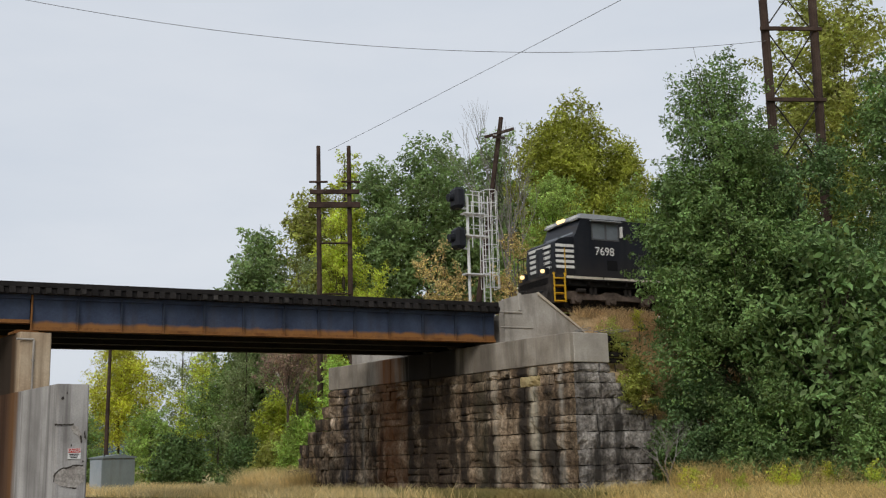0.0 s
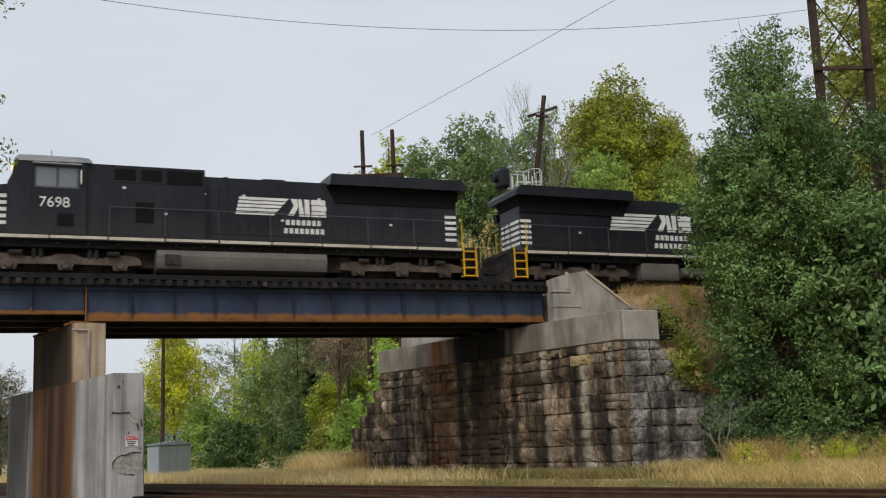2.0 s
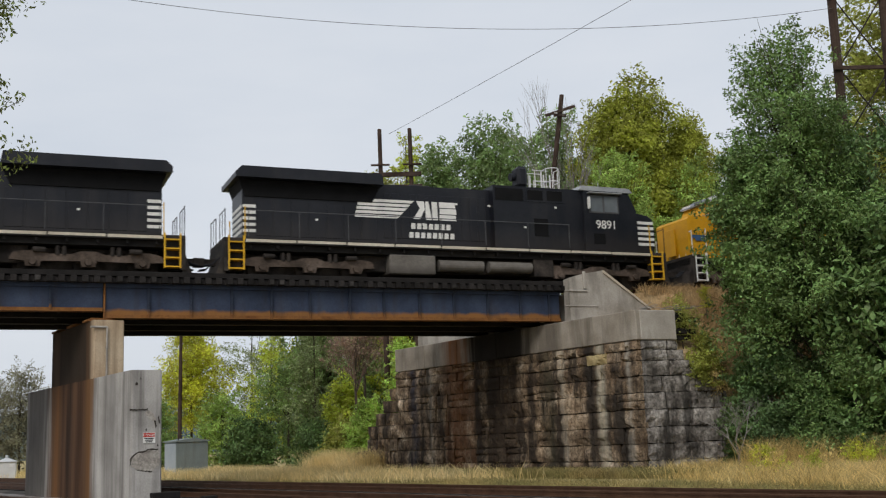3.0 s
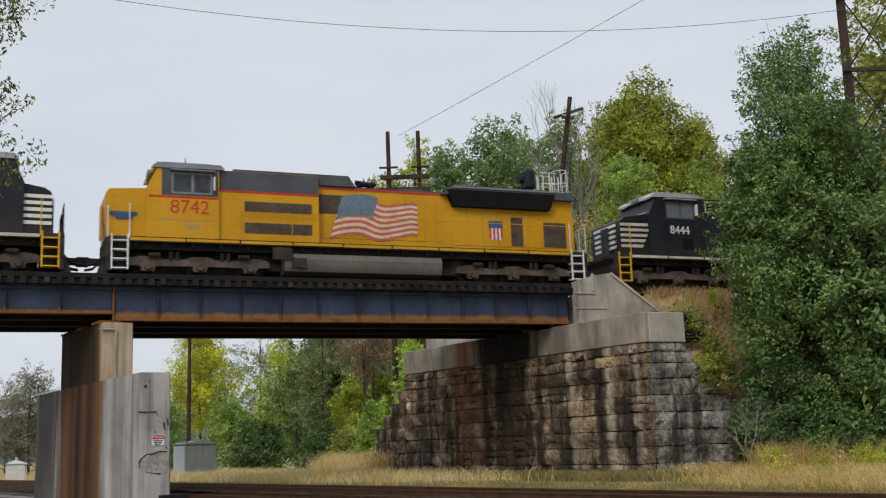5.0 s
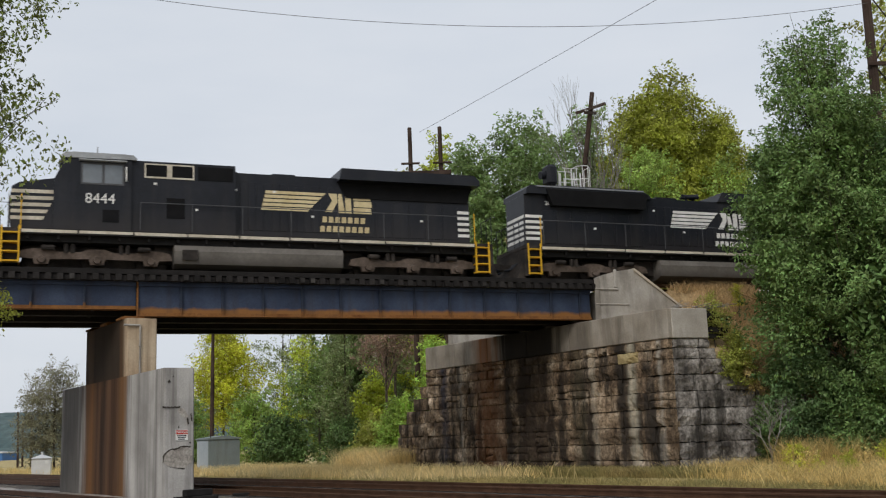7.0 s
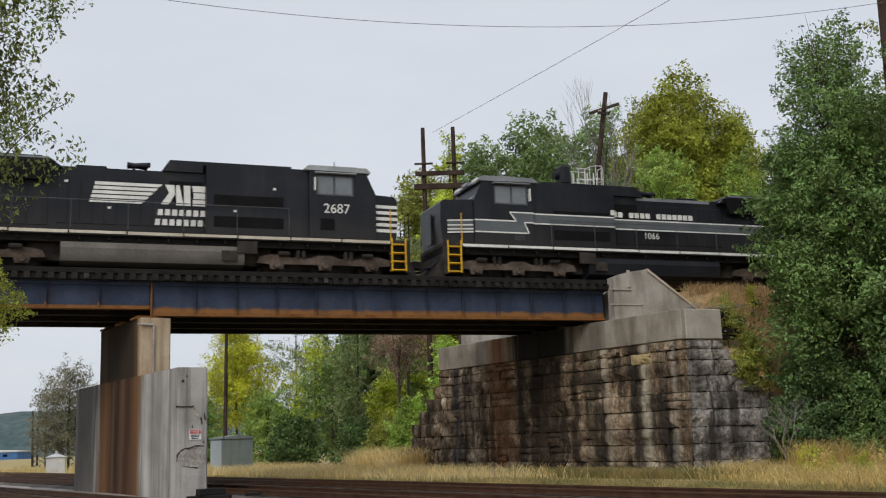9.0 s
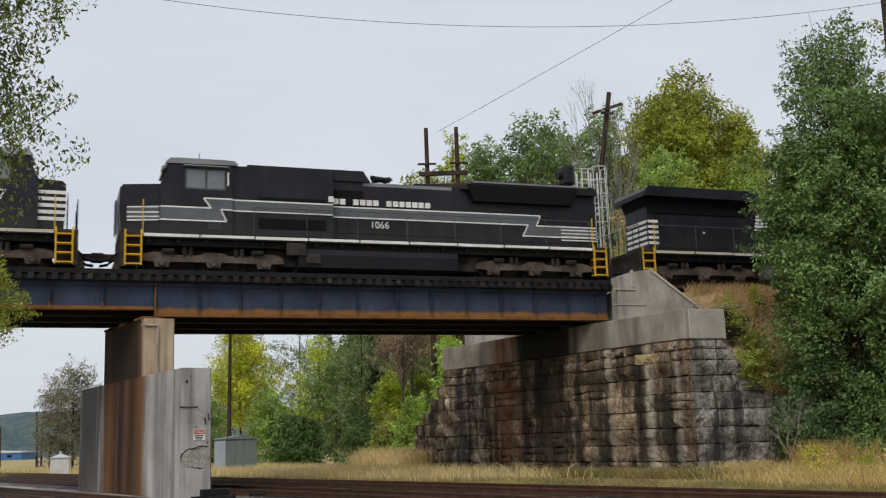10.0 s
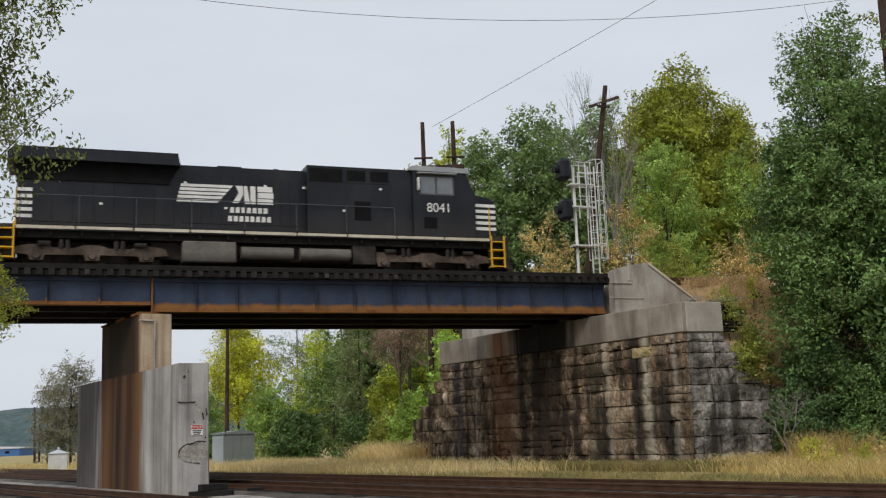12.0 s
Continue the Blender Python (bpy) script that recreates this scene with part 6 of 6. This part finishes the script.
    body = {"black": "black_paint", "yellow": "yellow_paint", "silver": "black_paint"}[livery]
    roof = {"black": "black_paint", "yellow": "dark_roof", "silver": "black_paint"}[livery]
    cabroof = {"black": "pale_cab_roof", "yellow": "roof_grey", "silver": "roof_grey"}[livery]
    steps = "white_metal" if livery == "yellow" else "step_yellow"
    # frame and sill stripe
    bm = bmesh.new()
    box(bm, 0.75, L - 0.75, -1.3, 1.3, 1.2, 1.5)
    box(bm, 1.55, L - 1.55, -1.52, 1.52, 1.44, 1.66, bevel=0.01)
    part("underframe", bm, "frame_black", th)
    for sy in (-1, 1):
        n = 9
        for k in range(n):
            a = 1.6 + (L - 3.2) * k / n
            part("sill_stripe", cubes((a + 0.03, a + (L - 3.2) / n - 0.03, sy * 1.525 - 0.004, sy * 1.525 + 0.004, 1.50 + 0.012 * (k % 2), 1.62)), {"black": "cream_paint", "yellow": "yellow_paint", "silver": "white_paint"}[livery], th)
    bm = bmesh.new()
    for k in range(int(L / 1.1)):
        x = 1.8 + k * 1.1
        if x < L - 1.7:
            box(bm, x, x + 0.09, -1.45, 1.45, 1.28, 1.44)
    part("frame_bracket", bm, "frame_black", th)
    end_gear(th, 0.0, -1, steps, lit)
    end_gear(th, L, 1, steps, False)
    # tank and boxes between the trucks
    tx0, tx1 = (7.7, 14.6) if L > 21.8 else (7.2, 14.0)
    bm = bmesh.new()
    prism(bm, [(-1.42, 1.18), (-1.5, 0.95), (-1.42, 0.45), (-1.05, 0.30), (1.05, 0.30), (1.42, 0.45), (1.5, 0.95), (1.42, 1.18)], tx0, tx1)
    for v in bm.verts:
        v.co.x, v.co.y = v.co.y, v.co.x
    bmesh.ops.recalc_face_normals(bm, faces=bm.faces)
    if number == "8041" or number == "9891":
        bm.free()
        bm = bmesh.new()
        box(bm, tx0 + 4.8, tx1, -1.4, 1.4, 0.35, 1.2, bevel=0.05)
        part("fuel_tank", bm, "black_metal" if livery == "silver" else "tank", th, "glossy black fuel tank" if livery == "silver" else "dusty fuel tank")
        for a, b in ((tx0 + 0.1, tx0 + 2.2), (tx0 + 2.5, tx0 + 4.6)):
            for sy in (-1, 1):
                part("air_reservoir", tube(bmesh.new(), (a, sy * 1.15, 0.8), (b, sy * 1.15, 0.8), 0.26, 0.26, 16), "tank", th, smooth=False)
        part("equipment_box", cubes((tx0 - 1.0, tx0, -1.3, 1.3, 0.4, 1.2), bevel=0.03), "under", th)
    else:
        part("fuel_tank", bm, "black_metal" if livery == "silver" else "tank", th, "glossy black fuel tank" if livery == "silver" else "dusty fuel tank")
        for sy in (-1, 1):
            part("filler_panel", cubes((tx0 + 0.3, tx0 + 0.9, sy * 1.51 - 0.02, sy * 1.51 + 0.02, 0.6, 1.0)), "under", th)
    part("piping", cubes((6.5, L - 6.5, -0.85, 0.85, 0.5, 1.22), bevel=0.04), "under", th)
    truck(th, 4.35)
    truck(th, L - 4.35)
    nose, cab = widebody_cab(th, body, cabroof, lit, emd, number, "red_paint" if livery == "yellow" else "white_paint", side)
    forward = 0.5 if emd or number != "8444" else 0.0
    cab.location.x -= forward
    if emd:
        if number != "2687":
            nose.location.x -= 0.5
    # hood
    hw = 0.98
    he = L - 1.1 if emd else L - 1.6
    hz = 4.12 if not emd else 4.0
    xr0 = L - 7.6 if not emd else L - 7.4
    bm = bmesh.new()
    prism(bm, [(5.5, 1.66), (5.5, hz), (he - 0.15, hz), (he, hz - 0.1), (he, 1.66)], -hw, hw)
    hood = part("hood", bm, body, th)
    # wider cabinet behind the cab
    x_wide = 9.6 if not emd else 9.2
    bm = bmesh.new()
    prism(bm, [(5.56 - 1.04 * forward, 1.67), (5.56 - 1.04 * forward, 4.28), (x_wide, 4.28), (x_wide, 1.67)], -1.36, 1.36)
    wide = part("electrical_cabinet", bm, body, th)
    # doors along the hood
    for sy in (-1, 1):
        n = 12
        for k in range(n):
            a = x_wide + 0.25 + k * (xr0 - x_wide - 0.3) / n
            b = a + (xr0 - x_wide - 0.3) / n - 0.07
            part("hood_door", cubes((a, b, sy * hw - 0.022, sy * hw + 0.022, 1.95, hz - 0.35), bevel=0.01), body, hood)
        for k in range(7):
            a = xr0 + 0.2 + k * 0.76
            part("hood_door", cubes((a, a + 0.68, sy * hw - 0.022, sy * hw + 0.022, 1.85, 3.25), bevel=0.01), body, hood)
    vis = side
    if not emd:
        # overhanging radiator wings
        bm = bmesh.new()
        for v in ((-1, 1),):
            prism(bm, [(xr0, 3.98), (xr0 + 0.1, 4.42), (L - 1.5, 4.42), (L - 1.25, 4.2), (L - 1.25, 4.0)], -1.5, 1.5)
        part("radiator_cab", bm, body, th)
        bm = bmesh.new()
        prism(bm, [(xr0 + 0.05, 3.97), (L - 1.45, 3.99), (L - 1.7, 3.35), (xr0 + 0.4, 3.35)], -1.05, 1.05)
        part("radiator_intake", bm, "recess", th, "dark radiator intake")
        part("radiator_top", cubes((xr0 + 0.5, L - 2.6, -1.0, 1.0, 4.42, 4.5), bevel=0.03), "grey_paint", th)
        for sy in (-1, 1):
            part("intake_grille", cubes((6.1, 6.9, sy * 1.365 - 0.01, sy * 1.365 + 0.01, 3.72, 4.15), (7.1, 7.9, sy * 1.365 - 0.01, sy * 1.365 + 0.01, 3.72, 4.15)), "recess", wide)
            part("grille_frame", cubes((6.04, 7.96, sy * 1.372 - 0.01, sy * 1.372 + 0.01, 3.66, 3.72), (6.04, 6.1, sy * 1.372 - 0.01, sy * 1.372 + 0.01, 3.72, 4.15), (6.9, 7.1, sy * 1.372 - 0.01, sy * 1.372 + 0.01, 3.72, 4.15), (7.9, 7.96, sy * 1.372 - 0.01, sy * 1.372 + 0.01, 3.72, 4.15), (6.04, 7.96, sy * 1.372 - 0.01, sy * 1.372 + 0.01, 4.15, 4.2)), "cream_paint" if number == "8444" else body, wide)
            part("access_door", cubes((6.9, 7.6, sy * 1.365 - 0.008, sy * 1.365 + 0.008, 2.2, 2.95)), "recess", wide)
        part("exhaust_stack", cubes((L - 10.2, L - 9.2, -0.35, 0.35, hz, hz + 0.2), bevel=0.03), body, th)
        part("horn", tube(bmesh.new(), (L - 12.2, 0, hz + 0.12), (L - 11.6, 0, hz + 0.16), 0.05, 0.12, 8), "black_metal", th)
        stand = bmesh.new()
        box(stand, L - 12.0, L - 11.9, -0.04, 0.04, hz, hz + 0.12)
        part("horn_stand", stand, "black_metal", th)
    else:
        # flared radiators with a dark mesh, raised blower housing
        bm = bmesh.new()
        prism(bm, [(xr0 - 0.3, 3.9), (xr0 + 0.2, 4.24), (L - 1.3, 4.24), (L - 1.12, 4.1), (L - 1.12, 3.9)], -1.25, 1.25)
        part("radiator_cab", bm, roof, th)
        bm = bmesh.new()
        prism(bm, [(xr0 - 0.05, 4.1), (L - 2.1, 4.1), (L - 2.4, 3.42), (xr0 + 0.25, 3.42)], -1.3, 1.3)
        part("radiator_mesh", bm, "recess", th, "dark radiator mesh")
        bm = bmesh.new()
        prism(bm, [(xr0 + 0.2, 4.242), (xr0 + 0.5, 4.32), (L - 2.4, 4.32), (L - 2.0, 4.242)], -1.1, 1.1)
        part("radiator_fan_deck", bm, roof, th)
        part("blower_housing", prism(bmesh.new(), [(5.7, 4.282), (5.7, 4.42), (10.6, 4.42), (10.9, 4.0), (9.3, 4.0), (9.3, 4.282)], -1.1, 1.1), roof, th)
        part("exhaust_hatch", prism(bmesh.new(), [(12.9, 4.0), (13.0, 4.14), (14.1, 4.14), (14.2, 4.0)], -0.7, 0.7), roof, th)
        horn = bmesh.new()
        for yy, zz, lx in ((-0.16, 0.36, 0.0), (0.0, 0.44, 0.1), (0.16, 0.36, 0.0)):
            tube(horn, (11.9, yy, hz + zz), (11.35 - lx, yy, hz + zz), 0.04, 0.10, 8)
            tube(horn, (11.9, yy, hz + zz), (12.15, yy, hz + zz), 0.05, 0.07, 8)
        part("horn", horn, "black_metal", th)
        part("horn_stand", cubes((11.85, 11.95, -0.06, 0.06, hz, hz + 0.42), (11.82, 11.98, -0.22, 0.22, hz + 0.30, hz + 0.36)), "black_metal", th)
        for sy in (-1, 1):
            part("radiator_edge", cubes((xr0 + 0.2, L - 1.6, sy * 1.27 - 0.02, sy * 1.27 + 0.02, 4.18, 4.245)), "roof_grey", th, "pale roof edge")
        if livery == "silver":
            part("roof_strip", cubes((10.6, 14.6, -hw - 0.012, -hw + 0.012, 3.86, 3.99)), "roof_grey", hood, "pale grey roof strip")
        for sy in (-1, 1):
            part("air_intake", cubes((6.1, 8.9, sy * 1.365 - 0.012, sy * 1.365 + 0.012, 2.75, 3.15), (6.1, 8.9, sy * 1.365 - 0.012, sy * 1.365 + 0.012, 1.95, 2.35)), "grille_brown" if livery == "yellow" else "recess", wide)
            part("blower_grille", cubes((9.3, 10.6, sy * hw - 0.03, sy * hw + 0.03, 2.9, 3.65)), "grille_brown" if livery == "yellow" else "recess", hood)
            part("battery_box", cubes((7.2, 8.0, sy * 1.5, sy * 1.56, 0.9, 1.4)), "under", th)
        for k in range(3):
            part("radiator_fan", tube(bmesh.new(), (xr0 + 1.2 + 1.5 * k, 0, 4.31), (xr0 + 1.2 + 1.5 * k, 0, 4.38), 0.6, 0.6, 18), "black_metal", th)
    handrails(th, L, {"black": "grey_paint", "yellow": "yellow_paint", "silver": "grey_paint"}[livery], (-1, 1), 5.9, L - 1.75)
    ys_hood = vis * (hw + 0.028)
    if livery == "black":
        emblem_x = {"7698": 10.9, "9891": 16.0, "8444": 10.7, "2687": 13.6, "8041": 14.8}[number]
        emblem_bars(th, emblem_x, 2.75, vis, ys_hood, 1.28 if number in ("9891", "8444", "2687") else 1.05, "gold_paint" if number == "8444" else "white_paint")
        yn = vis * (1.5 - 0.12 + 0.008)
        mark_mat = "cream_paint" if number == "8444" else "white_paint"
        zs = [1.98 + 0.235 * k for k in range(5)]
        for k, z in enumerate(zs):
            out = [(1.22, z), (1.5, z), (2.35 + 0.12 * k, z), (2.43 + 0.12 * k, z + 0.125), (1.5, z + 0.125), (1.22, z + 0.125)]
            bm = prism(bmesh.new(), out, yn - 0.004 + vis * 0.004, yn + 0.004 + vis * 0.004)
            for v in bm.verts:
                v.co.y -= vis * (0.069 - 0.069 * min(1.0, max(0.0, (v.co.x - 1.5) / 1.25)))
            part("nose_stripe", bm, mark_mat, nose, "white nose stripe")
        for k, z in enumerate(zs):
            part("front_stripe", cubes((1.135, 1.16, -1.0, 1.0, z, z + 0.125)), "white_paint", nose)
        bm = bmesh.new()
        for k in range(5):
            mark(bm, he - 0.7 - 0.1 * k, he - 0.02, 1.98 + 0.235 * k, 2.1 + 0.235 * k, vis * (hw + 0.008))
            box(bm, he - 0.01, he + 0.015, -0.9, 0.9, 1.98 + 0.235 * k, 2.1 + 0.235 * k)
        part("end_stripes", bm, "white_paint", hood, "white end stripes")
        lettering(number, 0.26, "white_paint", hood, pose(L - 2.4, vis * (hw + 0.026), 3.55, 90, 0, 0 if vis < 0 else 180), "end_number")
        for k in range(9):
            bm = bmesh.new()
            mark(bm, 6.4 + k * 1.6, 6.52 + k * 1.6, 3.42 - 0.9 * (k % 3 == 1), 3.50 - 0.9 * (k % 3 == 1), vis * (1.372 if 6.5 + k * 1.6 < x_wide - 0.1 else hw + 0.03))
            part("placard", bm, "white_paint", th, "tiny white placard")
        for sy in (-1, 1):
            if not emd:
                part("upper_grille", cubes((8.1, 9.5, sy * 1.365 - 0.01, sy * 1.365 + 0.01, 3.66, 4.18)), "recess", wide)
    elif livery == "yellow":
        # grey upper works with a thin red line, flag and shield
        part("grey_roof_band", cubes((5.07, x_wide - 0.01, -1.372, -1.361, 3.55, 4.27), (5.07, x_wide - 0.01, 1.361, 1.372, 3.55, 4.27)), "dark_roof", wide)
        part("red_line", cubes((5.07, x_wide - 0.01, -1.376, -1.362, 3.47, 3.54), (5.07, x_wide - 0.01, 1.362, 1.376, 3.47, 3.54)), "red_paint", wide)
        part("red_line", cubes((x_wide + 0.02, he - 0.05, -hw - 0.03, -hw - 0.022, hz - 0.12, hz - 0.05)), "red_paint", hood)
        part("grey_roof_band", cubes((x_wide, he - 0.02, -hw - 0.008, hw + 0.008, hz - 0.04, hz + 0.012)), "dark_roof", hood)
        part("cab_grey_band", cubes((3.3, 5.5, -1.512, -1.5005, 3.22, 4.24)), "dark_roof", cab)
        part("cab_red_line", cubes((2.8, 5.55, -1.515, -1.5005, 3.13, 3.2)), "red_paint", cab)
        flag = empty("flag_marking", label="waving striped flag painted on the hood")
        flag.parent = th
        yf = -hw - 0.03

        def wave(u):
            return 0.12 * math.sin(u * 9.5 - 0.9) + 0.02 * math.sin(u * 21.0) - 0.06 * u

        for k in range(13):
            bm = bmesh.new()
            n = 16
            lo, hi = [], []
            for i in range(n + 1):
                u = i / n
                xx = 9.75 + 3.95 * u + 0.55 * (k / 13.0) * (1 - u)
                zt = 1.98 + 1.68 * (k / 13.0) * (1 - 0.22 * u) + wave(u) + 0.12 * u
                zt2 = 1.98 + 1.68 * ((k + 1) / 13.0) * (1 - 0.22 * u) + wave(u) + 0.12 * u
                lo.append(bm.verts.new((xx, yf, zt)))
                hi.append(bm.verts.new((xx + 0.035, yf, zt2)))
            for i in range(n):
                bm.faces.new((lo[i], lo[i + 1], hi[i + 1], hi[i]))
            part("flag_stripe", bm, "flag_red" if k % 2 == 0 else "flag_white", flag)
        bm = bmesh.new()
        n = 8
        lo = [bm.verts.new((10.04 + 1.65 * i / n, yf - 0.006, 2.80 + wave(0.42 * i / n))) for i in range(n + 1)]
        hi = [bm.verts.new((10.30 + 1.63 * i / n, yf - 0.006, 3.69 + wave(0.42 * i / n) - 0.06 * i / n)) for i in range(n + 1)]
        for i in range(n):
            bm.faces.new((lo[i], lo[i + 1], hi[i + 1], hi[i]))
        part("flag_canton", bm, "flag_blue", flag)
        sh = empty("shield_marking", label="small blue, red and white shield marking")
        sh.parent = th
        part("shield_top", cubes((17.1, 17.8, yf - 0.006, yf, 2.62, 2.92)), "blue_paint", sh)
        for k in range(7):
            part("shield_bar", cubes((17.13 + 0.093 * k, 17.13 + 0.093 * k + 0.09, yf - 0.006, yf, 2.12 + (0.1 if k in (0, 6) else 0.0), 2.62)), "red_paint" if k % 2 == 0 else "white_paint", sh)
        for a, b, c, e in ((18.2, 18.8, 1.9, 3.1), (19.85, 21.0, 1.9, 2.95)):
            part("dark_door", cubes((a, b, -hw - 0.034, -hw - 0.024, c, e)), "grille_brown", hood)
        part("nose_bars", cubes((1.35, 2.4, -1.392, -1.382, 2.42, 2.56), (1.6, 2.2, -1.392, -1.382, 2.3, 2.42)), "blue_paint", nose, "blue wing marking on the nose")
        part("anticlimber_box", cubes((3.0, 5.4, -1.508, -1.502, 2.30, 2.32), (4.2, 4.8, -1.508, -1.502, 1.98, 2.0), (4.2, 4.8, -1.508, -1.502, 2.06, 2.08), (4.2, 4.8, -1.508, -1.502, 2.14, 2.16)), "roof_grey", cab)
    else:
        # a silver-grey lightning band edged in white on black
        def edge_line(pts, y, parent):
            bm = bmesh.new()
            for (ax, az), (bx, bz) in zip(pts[:-1], pts[1:]):
                q = Vector((bx - ax, 0, bz - az)).normalized()
                nx_, nz_ = -q.z * 0.026, q.x * 0.026
                prism(bm, [(ax - nx_, az - nz_), (bx - nx_, bz - nz_), (bx + nx_, bz + nz_), (ax + nx_, az + nz_)], y - 0.004, y + 0.004)
            part("white_line", bm, "white_paint", parent)

        def band_piece(parent, low, high, y):
            part("silver_band", prism(bmesh.new(), low + high[::-1], y - 0.003, y + 0.003), "silver", parent, "silver-grey band")
            edge_line(low, y - 0.003, parent)
            edge_line(high, y - 0.003, parent)

        band_piece(nose, [(1.5, 2.08), (2.71, 2.14)], [(1.5, 2.56), (2.71, 2.62)], -1.388)
        for zz in (2.24, 2.40):
            edge_line([(1.5, zz - 0.03), (2.71, zz + 0.02)], -1.392, nose)
        band_piece(cab, [(2.74, 2.14), (5.30, 2.14), (5.08, 2.58), (5.54, 2.58)], [(2.74, 2.62), (4.70, 2.62), (4.40, 2.98), (5.54, 2.98)], -1.508)
        band_piece(wide, [(5.06, 2.58), (x_wide - 0.02, 2.58)], [(5.06, 2.98), (x_wide - 0.02, 2.98)], -1.382)
        band_piece(hood, [(x_wide, 2.58), (L - 4.5, 2.58), (L - 4.8, 2.12), (he - 0.05, 2.12)], [(x_wide, 2.98), (L - 3.9, 2.98), (L - 4.1, 2.56), (he - 0.05, 2.56)], -hw - 0.032)
        part("louvre", cubes(*[(4.6, 5.1, -1.508, -1.502, 1.85 + 0.07 * k, 1.88 + 0.07 * k) for k in range(4)]), "grey_paint", cab)
        for k in range(16):
            if k not in (3, 8):
                bm = bmesh.new()
                mark(bm, 9.0 + k * 0.29, 9.23 + k * 0.29, 3.08, 3.30, -hw - 0.05 if 9.0 + k * 0.29 > x_wide else -1.372)
                part("lettering_bar", bm, "white_paint", hood, "small white bar")
        bm = bmesh.new()
        for k in range(5):
            mark(bm, L - 2.9, he - 0.02, 1.98 + 0.14 * k, 2.03 + 0.14 * k, -hw - 0.032)
        part("end_lines", bm, "white_paint", hood)
        lettering(number, 0.42, "white_paint", hood, pose(11.3, -hw - 0.03, 2.32, 90, 0, 0), "hood_number", "road number")
    return th


CONSIST = [
    ("black freight locomotive with white nose stripes leading the train", 22.4, "ge", "black", "7698", False),
    ("black freight locomotive with white emblem running long hood first", 22.4, "ge", "black", "9891", True),
    ("yellow and grey freight locomotive with a painted flag", 22.5, "emd", "yellow", "8742", False),
    ("dusty black freight locomotive with red-framed grilles", 21.5, "ge", "black", "8444", False),
    ("weathered black freight locomotive running backwards", 22.3, "emd", "black", "2687", True),
    ("glossy black locomotive with silver lightning stripes", 22.7, "emd", "silver", "1066", False),
    ("black freight locomotive at the end of the train", 22.3, "ge", "black", "8041", True),
]
TRAIN = []
offset = 0.0
for lab, length, maker, livery, num, turned in CONSIST:
    n0 = len(WHEELS)
    eng = locomotive(lab, length, maker, livery, num, 1 if turned else -1, lit=(num == "7698"))
    # bodies stand a little taller above the deck
    for ob in eng.children_recursive:
        if ob.type == "MESH" and ob.name.split(".")[0] not in ("wheelset", "truck_frame", "step", "step_side", "coupler"):
            if ob.matrix_basis.translation.z > 1.7:
                ob.location.z += (ob.location.z - 1.66) * 0.09
            else:
                for v in ob.data.vertices:
                    v.co.z += max(0.0, v.co.z - 1.66) * 0.09
    TRAIN.append((eng, offset, length, turned, WHEELS[n0:]))
    offset += length

# the leading engine's place along the line, second by second
FRONT = [(0.0, 20.17), (1.5, -0.02), (2.5, -13.55), (5.0, -47.55), (6.5, -68.07), (9.5, -108.2), (10.5, -121.65), (11.6, -136.65), (12.0, -142.05)]


def front_at(t):
    for (a, pa), (b, pb) in zip(FRONT[:-1], FRONT[1:]):
        if t <= b:
            return pa + (pb - pa) * (t - a) / (b - a)
    return FRONT[-1][1]


def motions():
    for eng, off, length, turned, wheels in TRAIN:
        rows = []
        for t, s in FRONT:
            p = along(s + off + (length if turned else 0.0), -1.01)
            rows.append((t, pose(p.x, p.y, RAIL_Z, 0, 0, TRACK_YAW + (180 if turned else 0))))
        walk(eng, rows)
        sign = 1.0 if turned else -1.0
        for w in wheels:
            here = Vector(w.location)
            wrows = []
            for k in range(241):
                t = k * 0.05
                a = math.degrees((20.17 - front_at(t)) / WHEEL_R) * sign
                wrows.append((t, pose(here.x, here.y, here.z, 0, a, 0)))
            walk(w, wrows)


motions()
